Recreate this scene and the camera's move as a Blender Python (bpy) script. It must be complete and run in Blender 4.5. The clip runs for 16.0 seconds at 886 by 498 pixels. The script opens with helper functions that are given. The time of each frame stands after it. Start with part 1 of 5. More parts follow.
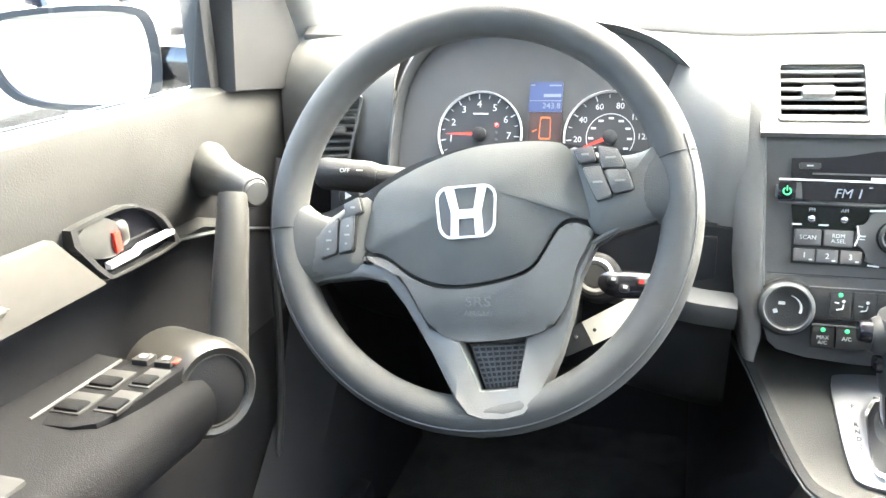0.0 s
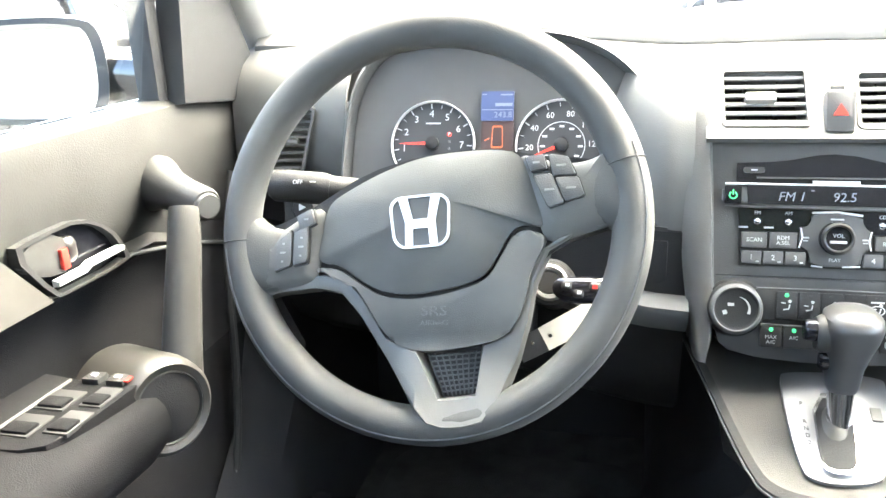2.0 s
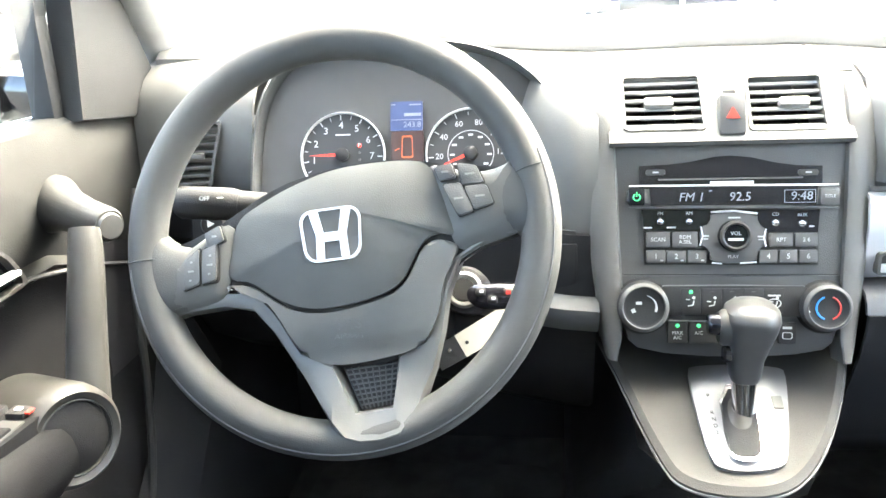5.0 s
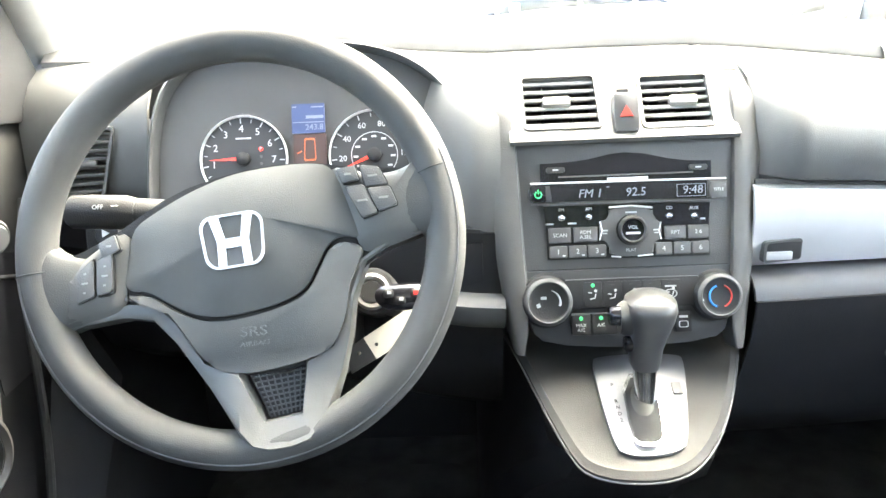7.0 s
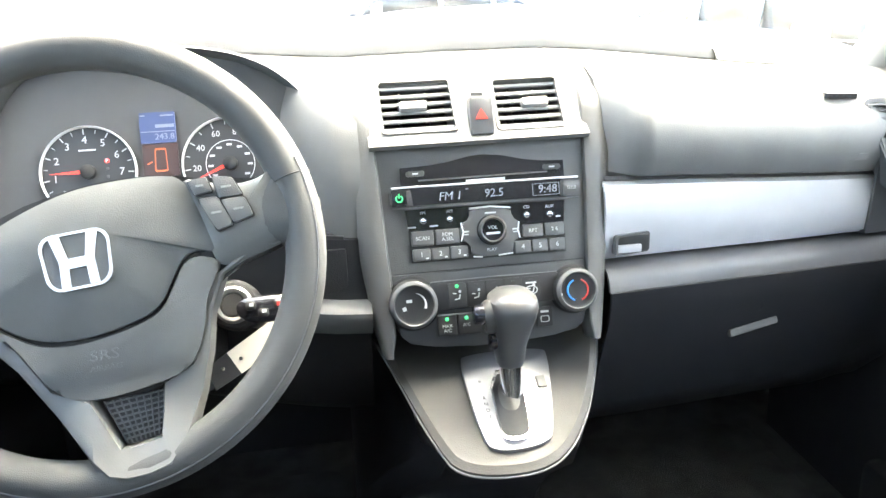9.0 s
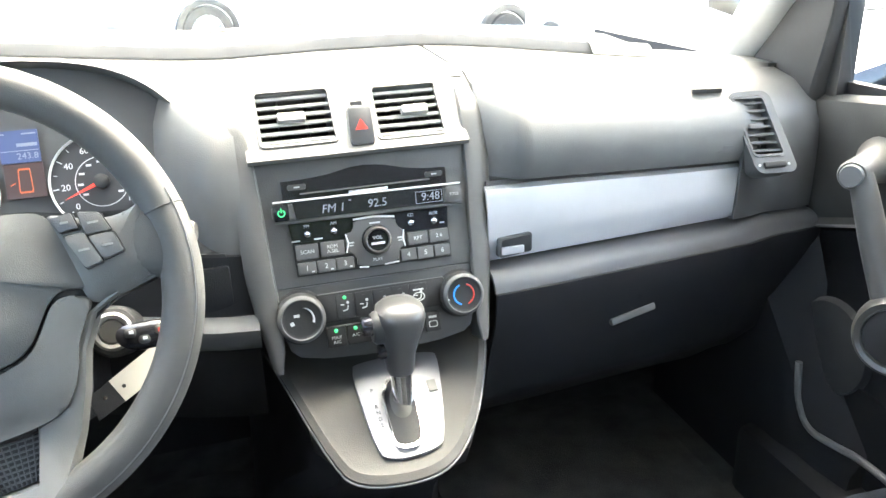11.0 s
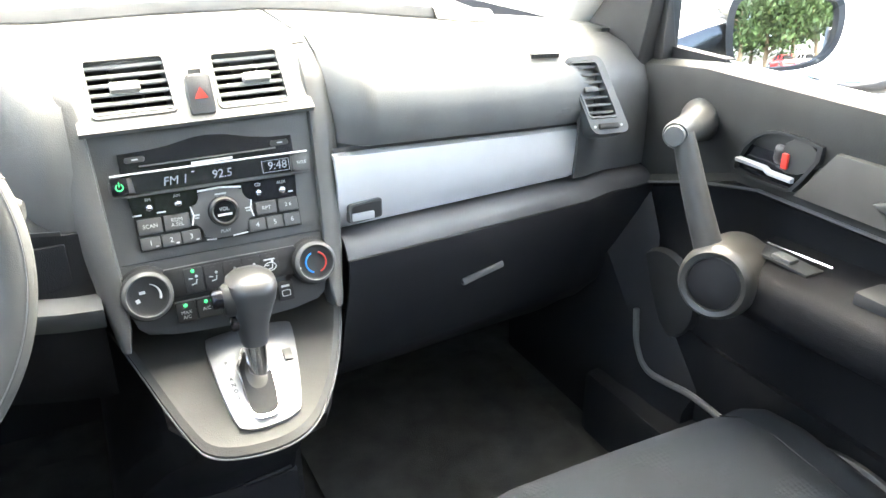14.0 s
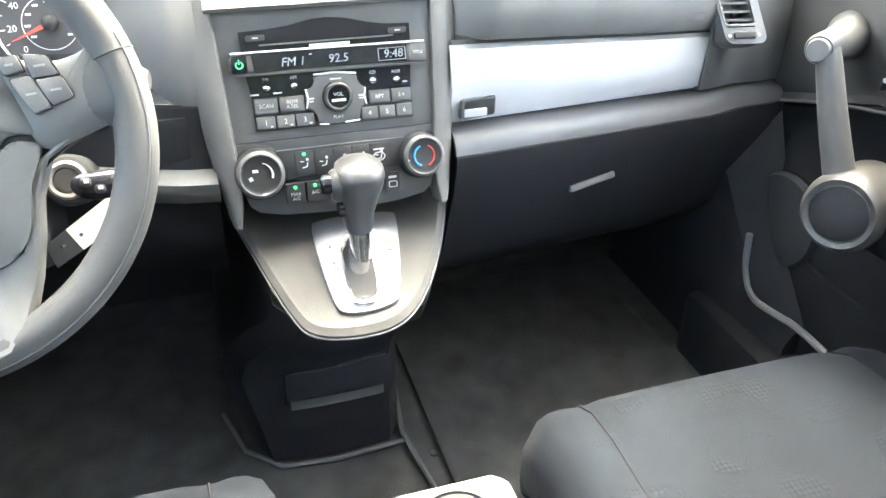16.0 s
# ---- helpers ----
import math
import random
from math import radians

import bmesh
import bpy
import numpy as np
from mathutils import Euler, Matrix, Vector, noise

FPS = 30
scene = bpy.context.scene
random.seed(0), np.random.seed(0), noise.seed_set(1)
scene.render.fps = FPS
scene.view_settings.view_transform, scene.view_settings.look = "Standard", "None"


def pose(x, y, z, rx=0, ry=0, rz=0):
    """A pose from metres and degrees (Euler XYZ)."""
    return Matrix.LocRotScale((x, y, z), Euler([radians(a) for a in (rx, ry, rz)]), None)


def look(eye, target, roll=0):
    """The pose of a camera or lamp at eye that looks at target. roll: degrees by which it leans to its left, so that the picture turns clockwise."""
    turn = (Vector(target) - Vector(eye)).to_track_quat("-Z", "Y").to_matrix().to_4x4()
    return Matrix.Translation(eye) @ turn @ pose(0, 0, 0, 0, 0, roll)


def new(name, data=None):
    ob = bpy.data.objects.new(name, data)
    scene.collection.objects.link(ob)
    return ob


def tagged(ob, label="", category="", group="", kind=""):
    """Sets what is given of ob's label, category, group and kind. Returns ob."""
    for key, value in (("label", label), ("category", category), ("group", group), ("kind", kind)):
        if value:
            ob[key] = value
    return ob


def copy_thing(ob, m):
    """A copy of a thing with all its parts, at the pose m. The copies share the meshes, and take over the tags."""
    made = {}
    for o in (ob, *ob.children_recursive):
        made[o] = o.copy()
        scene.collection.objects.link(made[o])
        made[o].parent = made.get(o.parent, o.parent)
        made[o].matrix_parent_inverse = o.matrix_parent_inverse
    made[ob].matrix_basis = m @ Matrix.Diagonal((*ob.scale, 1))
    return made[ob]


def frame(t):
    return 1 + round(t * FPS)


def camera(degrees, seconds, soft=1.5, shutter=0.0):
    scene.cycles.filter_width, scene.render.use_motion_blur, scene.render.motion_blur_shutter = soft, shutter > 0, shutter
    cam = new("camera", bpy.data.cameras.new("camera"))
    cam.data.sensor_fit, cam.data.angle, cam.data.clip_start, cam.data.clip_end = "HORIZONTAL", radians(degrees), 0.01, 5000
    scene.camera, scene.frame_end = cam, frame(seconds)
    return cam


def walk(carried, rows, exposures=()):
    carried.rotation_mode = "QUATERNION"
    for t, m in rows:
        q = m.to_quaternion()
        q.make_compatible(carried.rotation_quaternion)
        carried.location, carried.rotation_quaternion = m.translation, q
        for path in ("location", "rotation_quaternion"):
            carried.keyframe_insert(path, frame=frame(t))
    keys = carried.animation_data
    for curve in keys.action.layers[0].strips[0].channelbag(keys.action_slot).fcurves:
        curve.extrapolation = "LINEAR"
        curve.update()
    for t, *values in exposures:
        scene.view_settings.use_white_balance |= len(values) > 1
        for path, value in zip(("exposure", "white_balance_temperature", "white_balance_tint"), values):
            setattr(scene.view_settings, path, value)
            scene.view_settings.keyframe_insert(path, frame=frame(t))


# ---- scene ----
cam = camera(58.5, 16.0)
PATH = [
    (0, (-0.193, -0.646, 0.851), (-0.759, 1.16, 0.204), -2.3),
    (0.5, (-0.193, -0.646, 0.85), (-0.741, 1.168, 0.211), -2.3),
    (1, (-0.191, -0.646, 0.851), (-0.712, 1.177, 0.216), -2.2),
    (1.5, (-0.191, -0.646, 0.853), (-0.675, 1.188, 0.219), -2.6),
    (2, (-0.19, -0.647, 0.852), (-0.654, 1.194, 0.222), -2.5),
    (2.5, (-0.19, -0.645, 0.853), (-0.631, 1.202, 0.225), -2.7),
    (3, (-0.188, -0.646, 0.852), (-0.596, 1.211, 0.233), -2.7),
    (3.5, (-0.189, -0.646, 0.854), (-0.562, 1.219, 0.235), -2.7),
    (4, (-0.187, -0.646, 0.853), (-0.529, 1.226, 0.238), -2.9),
    (6.5, (-0.18, -0.646, 0.857), (-0.287, 1.249, 0.226), -2.5),
    (7, (-0.178, -0.647, 0.855), (-0.221, 1.251, 0.226), -2.6),
    (7.5, (-0.175, -0.647, 0.858), (-0.148, 1.248, 0.22), -2.5),
    (8, (-0.173, -0.647, 0.859), (-0.066, 1.245, 0.219), -2.4),
    (8.5, (-0.172, -0.647, 0.859), (0.025, 1.237, 0.216), -2.3),
    (9, (-0.167, -0.646, 0.859), (0.107, 1.228, 0.219), -2.2),
    (11.5, (-0.139, -0.639, 0.915), (0.414, 1.125, 0.152), -1.8),
    (12, (-0.137, -0.644, 0.916), (0.478, 1.091, 0.137), -1.1),
    (12.5, (-0.136, -0.648, 0.916), (0.552, 1.057, 0.129), -0.6),
    (13, (-0.135, -0.652, 0.916), (0.622, 1.021, 0.122), -0.9),
    (13.5, (-0.134, -0.654, 0.915), (0.677, 0.989, 0.112), -0.7),
    (14, (-0.132, -0.655, 0.916), (0.669, 0.978, 0.084), -0.4),
    (14.5, (-0.133, -0.657, 0.91), (0.578, 0.989, 0.024), -0.7),
    (15, (-0.135, -0.65, 0.909), (0.496, 0.988, -0.049), -0.2),
    (15.5, (-0.135, -0.649, 0.908), (0.441, 0.989, -0.086), 0.5),
    (16, (-0.134, -0.648, 0.906), (0.39, 0.976, -0.137), 0.8),
]
walk(cam, [(t, look(eye, target, roll)) for t, eye, target, roll in PATH], exposures=[(0.0, 5.22, 6850, 0), (9.0, 5.12, 7000, 0), (11.5, 4.88, 6950, 0), (13.5, 4.93, 6950, 0), (15.0, 5.22, 7000, 0), (16.0, 5.48, 7050, 0)])

# ---- world, sun, exposure ----
world = bpy.data.worlds.new("sky")
scene.world = world
world.use_nodes = True
wn = world.node_tree
sky = wn.nodes.new("ShaderNodeTexSky")
sky.sky_type = "NISHITA"
sky.sun_disc = False
sky.sun_elevation, sky.sun_rotation = radians(54), radians(30)
sky.dust_density = 5.0
sky.air_density = 0.7
wn.links.new(sky.outputs["Color"], wn.nodes["Background"].inputs["Color"])
wn.nodes["Background"].inputs["Strength"].default_value = 0.15
sun = new("sun", bpy.data.lights.new("sun", "SUN"))
sun.data.energy, sun.data.angle, sun.data.color = 0.15, radians(40), (1.0, 0.96, 0.9)
sun.matrix_world = look((2.94, 5.09, 8.09), (0, 0, 0))


# ---- materials ----
def material(name, color, rough=0.5, metal=0.0, grain=0.0, grain_size=900.0, vary=0.12, coat=0.0, emit=None, emit_strength=1.0, spec=0.5, wear=18.0, tint=None):
    """A surface with fine relief, a broad tonal drift and uneven gloss, at real size."""
    m = bpy.data.materials.new(name)
    m.use_nodes = True
    n, l = m.node_tree.nodes, m.node_tree.links
    b = n["Principled BSDF"]
    b.inputs["Metallic"].default_value = metal
    b.inputs["Roughness"].default_value = rough
    b.inputs["Specular IOR Level"].default_value = spec
    b.inputs["Coat Weight"].default_value = coat
    tc = n.new("ShaderNodeTexCoord")
    broad = n.new("ShaderNodeTexNoise")
    broad.inputs["Scale"].default_value, broad.inputs["Detail"].default_value = wear, 5.0
    l.new(tc.outputs["Object"], broad.inputs["Vector"])
    ramp = n.new("ShaderNodeMapRange")
    ramp.inputs["From Min"].default_value, ramp.inputs["From Max"].default_value = 0.3, 0.7
    ramp.inputs["To Min"].default_value, ramp.inputs["To Max"].default_value = 1 - vary, 1 + vary
    l.new(broad.outputs["Fac"], ramp.inputs["Value"])
    mul = n.new("ShaderNodeMix")
    mul.data_type, mul.blend_type = "RGBA", "MULTIPLY"
    mul.inputs["Factor"].default_value = 1.0
    mul.inputs["A"].default_value = (*color, 1)
    l.new(ramp.outputs["Result"], mul.inputs["B"])
    l.new(mul.outputs["Result"], b.inputs["Base Color"])
    gl = n.new("ShaderNodeMapRange")
    gl.inputs["To Min"].default_value, gl.inputs["To Max"].default_value = max(0.0, rough - min(0.08, rough * 0.3)), min(1, rough + min(0.08, rough * 0.3))
    l.new(broad.outputs["Fac"], gl.inputs["Value"])
    l.new(gl.outputs["Result"], b.inputs["Roughness"])
    if grain:
        fine = n.new("ShaderNodeTexVoronoi")
        fine.inputs["Scale"].default_value = grain_size
        l.new(tc.outputs["Object"], fine.inputs["Vector"])
        bump = n.new("ShaderNodeBump")
        bump.inputs["Strength"].default_value, bump.inputs["Distance"].default_value = grain, 0.0006
        l.new(fine.outputs["Distance"], bump.inputs["Height"])
        l.new(bump.outputs["Normal"], b.inputs["Normal"])
    if emit:
        b.inputs["Emission Color"].default_value = (*emit, 1)
        b.inputs["Emission Strength"].default_value = emit_strength
    return m


DASH = material("dash_plastic", (0.108, 0.108, 0.104), 0.5, grain=0.2, spec=0.32)
DARK = material("dark_plastic", (0.034, 0.034, 0.034), 0.5, grain=0.4, spec=0.14)
# Near-black for joints and backs; also paints the shade of slots and wells.
SHADE = material("recess_shade_black", (0.022, 0.022, 0.022), 0.6)
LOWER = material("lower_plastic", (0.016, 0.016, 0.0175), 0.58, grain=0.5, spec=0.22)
WHEELM = material("wheel_rubber", (0.062, 0.062, 0.059), 0.54, grain=0.28, grain_size=1300, spec=0.32)
WHEELP = material("wheel_pad", (0.092, 0.092, 0.087), 0.55, grain=0.22, grain_size=1100, spec=0.34)
SPOKE = material("wheel_spoke_grey", (0.108, 0.108, 0.102), 0.42, grain=0.15)
STACK = material("stack_grey", (0.082, 0.082, 0.08), 0.45, grain=0.3)
PILLAR = material("stack_side_grey", (0.10, 0.098, 0.092), 0.42, grain=0.3)
SILVER = material("silver_trim", (0.62, 0.62, 0.625), 0.36, metal=0.45, vary=0.04)
PLATEM = material("selector_silver", (0.22, 0.22, 0.225), 0.36, metal=0.5, vary=0.04)
DECKM = material("console_grey", (0.05, 0.0485, 0.0445), 0.5, grain=0.3, spec=0.3)
# Paler than LOWER: the light on the bolster's rounded top is in this colour.
BOLSTER_LIT = material("bolster_lit_grey", (0.07, 0.07, 0.073), 0.45, grain=0.3, spec=0.4)
ARMREST = material("armrest_vinyl", (0.011, 0.011, 0.012), 0.65, grain=0.4, spec=0.07)
FACE = material("gauge_panel", (0.072, 0.072, 0.072), 0.6, vary=0.06, spec=0.3)
SLAT = material("vent_slat_grey", (0.2, 0.2, 0.195), 0.45, grain=0.1)
PILTRIM = material("pillar_trim_grey", (0.3, 0.298, 0.285), 0.6, grain=0.2)
DIAL = material("dial_face", (0.03, 0.031, 0.033), 0.6, vary=0.05)
RINGM = material("satin_ring", (0.7, 0.7, 0.7), 0.35, metal=0.2, vary=0.03)
TAUPE = material("taupe_insert", (0.075, 0.071, 0.065), 0.5, metal=0.3)
CHROME = material("chrome", (0.8, 0.8, 0.8), 0.12, metal=1.0, vary=0.03)
GLOSS = material("gloss_black", (0.012, 0.012, 0.014), 0.14, vary=0.05)
DOORM = material("door_plastic", (0.042, 0.0415, 0.039), 0.55, grain=0.3, grain_size=600, spec=0.18)
DOORLOW = material("door_lower", (0.012, 0.012, 0.013), 0.6, grain=0.5, spec=0.09)
GRIPM = material("grip_grey", (0.046, 0.046, 0.044), 0.42, grain=0.2, spec=0.3)
METALG = material("satin_metal_paint", (0.05, 0.048, 0.044), 0.42, metal=0.4)
CARPET = material("carpet", (0.06, 0.06, 0.057), 0.95, grain=1.0, grain_size=600, vary=0.3, spec=0.1)
RUBBER = material("seal_rubber", (0.02, 0.02, 0.02), 0.6)
SEAL = material("grey_seal", (0.1, 0.1, 0.1), 0.5)
WHITE = material("white_print", (0.5, 0.5, 0.5), 0.5, vary=0.02)
CREAM = material("paper_tag", (0.55, 0.51, 0.42), 0.6, vary=0.08)
RED = material("red_print", (0.5, 0.035, 0.025), 0.4, vary=0.05)
NEEDLE = material("red_needle", (0.8, 0.03, 0.02), 0.4, emit=(1.0, 0.05, 0.03), emit_strength=0.04)
GREEN = material("green_led", (0.05, 0.5, 0.15), 0.4, emit=(0.1, 1.0, 0.35), emit_strength=0.035)
BLUELCD = material("blue_display", (0.03, 0.04, 0.09), 0.3, emit=(0.2, 0.3, 0.75), emit_strength=0.01)
LCDTXT = material("display_white", (0.14, 0.15, 0.18), 0.4, emit=(0.7, 0.8, 1.0), emit_strength=0.008)
AMBER = material("amber_display", (0.4, 0.09, 0.03), 0.4, emit=(1.0, 0.25, 0.07), emit_strength=0.014)
BLUEP = material("blue_print", (0.03, 0.25, 0.7), 0.4)
GROUND = material("asphalt", (0.085, 0.084, 0.082), 0.9, grain=1.0, grain_size=60, vary=0.25, wear=0.8)
CARWHITE = material("white_car_paint", (0.78, 0.78, 0.77), 0.25, coat=0.6, vary=0.02)
CARSILVER = material("silver_car_paint", (0.5, 0.51, 0.52), 0.28, metal=0.6, coat=0.6, vary=0.03)
CARRED = material("red_car_paint", (0.5, 0.02, 0.02), 0.25, coat=0.6, vary=0.03)
CARBLACK = material("black_car_paint", (0.01, 0.01, 0.011), 0.2, coat=0.8, vary=0.03)
TYRE = material("tyre_rubber", (0.025, 0.025, 0.025), 0.8, vary=0.2)
LEAF = material("leaves", (0.03, 0.058, 0.016), 0.6, vary=0.5, wear=3.0)
BARK = material("bark", (0.12, 0.09, 0.06), 0.9, grain=1.0, grain_size=40, vary=0.3)
HEADLINE = material("headliner", (0.64, 0.63, 0.6), 0.9, grain=0.4)


def glass_material(name, color, rough=0.0):
    m = bpy.data.materials.new(name)
    m.use_nodes = True
    b = m.node_tree.nodes["Principled BSDF"]
    b.inputs["Base Color"].default_value = (*color, 1)
    b.inputs["Transmission Weight"].default_value = 1.0
    b.inputs["Roughness"].default_value = rough
    b.inputs["IOR"].default_value = 1.45
    return m


GLASS = glass_material("clear_glass", (0.98, 1.0, 0.99))
MIRROR = material("mirror_silver", (0.9, 0.9, 0.9), 0.002, metal=1.0, vary=0.0)


# ---- mesh helpers ----
def link_mesh(name, bm, mat, smooth=True):
    bmesh.ops.recalc_face_normals(bm, faces=bm.faces)
    me = bpy.data.meshes.new(name)
    bm.to_mesh(me)
    bm.free()
    for m in mat if isinstance(mat, (list, tuple)) else (mat,):
        me.materials.append(m)
    if smooth:
        for p in me.polygons:
            p.use_smooth = True
        me.set_sharp_from_angle(angle=radians(38))
    return new(name, me)


def part(name, bm, mat, parent=None, label="", smooth=True):
    ob = link_mesh(name, bm, mat, smooth)
    if parent is not None:
        ob.parent = parent
    if label:
        tagged(ob, label)
    return ob


def thing(name, label, category, m=None, group="", kind=""):
    ob = new(name)
    ob.empty_display_size = 0.05
    if m is not None:
        ob.matrix_world = m
    return tagged(ob, label, category, group, kind)


def leaning(o, tilt):
    """A pose whose local x runs right, y up along a face that leans back by tilt degrees, z towards the seats."""
    return Matrix.Translation(o) @ pose(0, 0, 0, 90 - tilt)


def box(sx, sy, sz, c=(0, 0, 0), bevel=0.0, segs=2, bm=None, rz=0.0):
    own = bmesh.new()
    bmesh.ops.create_cube(own, size=1.0)
    bmesh.ops.scale(own, vec=(sx, sy, sz), verts=own.verts)
    if bevel:
        bmesh.ops.bevel(own, geom=own.edges[:], offset=bevel, segments=segs, profile=0.6, affect="EDGES")
    bmesh.ops.transform(own, matrix=Matrix.Translation(c) @ pose(0, 0, 0, 0, 0, rz), verts=own.verts)
    return merge(bm, own)


def merge(bm, own):
    if bm is None:
        return own
    me = bpy.data.meshes.new("tmp")
    own.to_mesh(me)
    own.free()
    bm.from_mesh(me)
    bpy.data.meshes.remove(me)
    return bm


def prism(pts, z0, z1, bevel=0.0, bm=None, segs=2):
    """A flat outline in x, y, given thickness from z0 to z1, its front edge rounded."""
    own = bmesh.new()
    lo = [own.verts.new((x, y, z0)) for x, y in pts]
    hi = [own.verts.new((x, y, z1)) for x, y in pts]
    n = len(pts)
    own.faces.new(lo[::-1])
    top = own.faces.new(hi)
    for i in range(n):
        own.faces.new((lo[i], lo[(i + 1) % n], hi[(i + 1) % n], hi[i]))
    if bevel:
        bmesh.ops.bevel(own, geom=list(top.edges), offset=bevel, segments=segs, profile=0.6, affect="EDGES")
    return merge(bm, own)


def rounded(w, h, r, c=(0, 0), n=5):
    pts = []
    for k, (sx, sy) in enumerate(((1, 1), (-1, 1), (-1, -1), (1, -1))):
        for i in range(n + 1):
            a = radians(90 * k + 90 * i / n)
            pts.append((c[0] + sx * (w / 2 - r) + r * math.cos(a), c[1] + sy * (h / 2 - r) + r * math.sin(a)))
    return pts


def smooth_poly(pts, times=2, closed=True):
    """Rounds an outline by cutting its corners."""
    for _ in range(times):
        out = []
        n = len(pts)
        for i in range(n if closed else n - 1):
            a, b = Vector(pts[i]), Vector(pts[(i + 1) % n])
            out += [tuple(a.lerp(b, 0.25)), tuple(a.lerp(b, 0.75))]
        if not closed:
            out = [tuple(pts[0])] + out + [tuple(pts[-1])]
        pts = out
    return pts


def soft_poly(pts, cut):
    """Rounds each corner a little, over the given share of its sides."""
    out = []
    n = len(pts)
    for i in range(n):
        p, a, b = Vector(pts[i]), Vector(pts[i - 1]), Vector(pts[(i + 1) % n])
        u, v = p.lerp(a, cut), p.lerp(b, cut)
        for f in (0.0, 0.33, 0.67, 1.0):
            out.append(tuple(u.lerp(p, f).lerp(p.lerp(v, f), f)))
    return out


def frame_ring(outer, inner, z0, z1, bm=None):
    """A flat frame between two outlines of equal count."""
    own = bmesh.new()
    n = len(outer)
    rows = [[own.verts.new((x, y, z)) for x, y in pts] for pts, z in ((outer, z0), (outer, z1), (inner, z1), (inner, z0))]
    for k in range(4):
        for i in range(n):
            own.faces.new((rows[k][i], rows[k][(i + 1) % n], rows[(k + 1) % 4][(i + 1) % n], rows[(k + 1) % 4][i]))
    return merge(bm, own)


def loft(rings, closed=True, caps=True, bm=None):
    own = bmesh.new()
    rows = [[own.verts.new(p) for p in r] for r in rings]
    n = len(rows[0])
    for a, b in zip(rows, rows[1:]):
        for i in range(n if closed else n - 1):
            own.faces.new((a[i], a[(i + 1) % n], b[(i + 1) % n], b[i]))
    if caps and closed:
        own.faces.new(rows[0][::-1])
        own.faces.new(rows[-1])
    return merge(bm, own)


def tube(path, radius, sides=10, bm=None, closed=False, flat=1.0):
    """A round bar along a path; radius is a number or one for each point."""
    pts = [Vector(p) for p in path]
    n = len(pts)
    rad = radius if isinstance(radius, (list, tuple)) else [radius] * n
    rings, ref = [], None
    for i, p in enumerate(pts):
        a = pts[(i - 1) % n] if closed or i > 0 else p
        b = pts[(i + 1) % n] if closed or i < n - 1 else p
        t = (b - a).normalized()
        if ref is None:
            ref = t.orthogonal().normalized()
        ref = (ref - t * ref.dot(t)).normalized()
        side = t.cross(ref)
        rings.append([p + (ref * math.cos(2 * math.pi * k / sides) + side * math.sin(2 * math.pi * k / sides) * flat) * rad[i] for k in range(sides)])
    if closed:
        return loft(rings + rings[:1], caps=False, bm=bm)
    return loft(rings, bm=bm)


def lathe(profile, steps=32, bm=None, c=(0, 0, 0)):
    """Turns (radius, height) pairs round local z."""
    rings = [[(c[0] + r * math.cos(2 * math.pi * k / steps), c[1] + r * math.sin(2 * math.pi * k / steps), c[2] + h) for k in range(steps)] for r, h in profile]
    own = loft(rings, caps=False)
    own.verts.ensure_lookup_table()
    for k, (r, _) in ((0, profile[0]), (len(profile) - 1, profile[-1])):
        if r <= 0.0025:
            own.faces.new([own.verts[k * steps + i] for i in range(steps)])
    return merge(bm, own)


def sweep_sheet(rows, thick=0.0):
    """A sheet through rows of points; given thickness it is closed behind."""
    own = loft(rows, closed=False, caps=False)
    if thick:
        bmesh.ops.recalc_face_normals(own, faces=own.faces)
        bmesh.ops.solidify(own, geom=own.faces[:], thickness=thick)
    return own


def lettering(text, size, x, y, z, mat, parent, name="lettering", align="CENTER", squash=1.0, rz=0.0, lean=0.0, m=None):
    cu = bpy.data.curves.new(name, "FONT")
    cu.body, cu.size, cu.align_x, cu.align_y = text, size, align, "CENTER"
    cu.extrude, cu.shear, cu.resolution_u = 0.0002, lean, 2
    tmp = bpy.data.objects.new("tmp", cu)
    me = bpy.data.meshes.new_from_object(tmp)
    bpy.data.objects.remove(tmp)
    me.transform((m or Matrix.Identity(4)) @ Matrix.Translation((x, y, z)) @ pose(0, 0, 0, 0, 0, rz) @ Matrix.Diagonal((squash, 1, 1, 1)))
    me.materials.clear()
    me.materials.append(mat)
    ob = new(name, me)
    ob.parent = parent
    return ob


def curve_at(pairs, x):
    """Straight-line reading of a table of (x, value)."""
    if x <= pairs[0][0]:
        return pairs[0][1]
    for (a, va), (b, vb) in zip(pairs, pairs[1:]):
        if x <= b:
            f = (x - a) / (b - a)
            f = f * f * (3 - 2 * f) * 0.5 + f * 0.5
            return va + (vb - va) * f
    return pairs[-1][1]

# ---- the ground and the car's shell ----
GZ = -0.42
bm = bmesh.new()
bmesh.ops.create_grid(bm, x_segments=40, y_segments=40, size=400)
for v in bm.verts:
    v.co.z = GZ
tagged(part("ground", bm, GROUND), "sunlit pale asphalt of a car park", "ground", kind="structure")


def yd(x):
    """How far ahead the dashboard's face stands."""
    return curve_at(((-0.7, 0.3), (-0.6, 0.27), (-0.16, 0.165), (0.13, 0.16), (0.53, 0.252), (0.62, 0.285), (0.72, 0.31)), x)


def zs(x):
    return curve_at(((-0.7, 0.035), (-0.45, 0.03), (-0.13, 0.0), (0.13, 0.0), (0.53, -0.041), (0.7, -0.058)), x)


def spread(a, b, n):
    return [a + (b - a) * i / (n - 1) for i in range(n)]


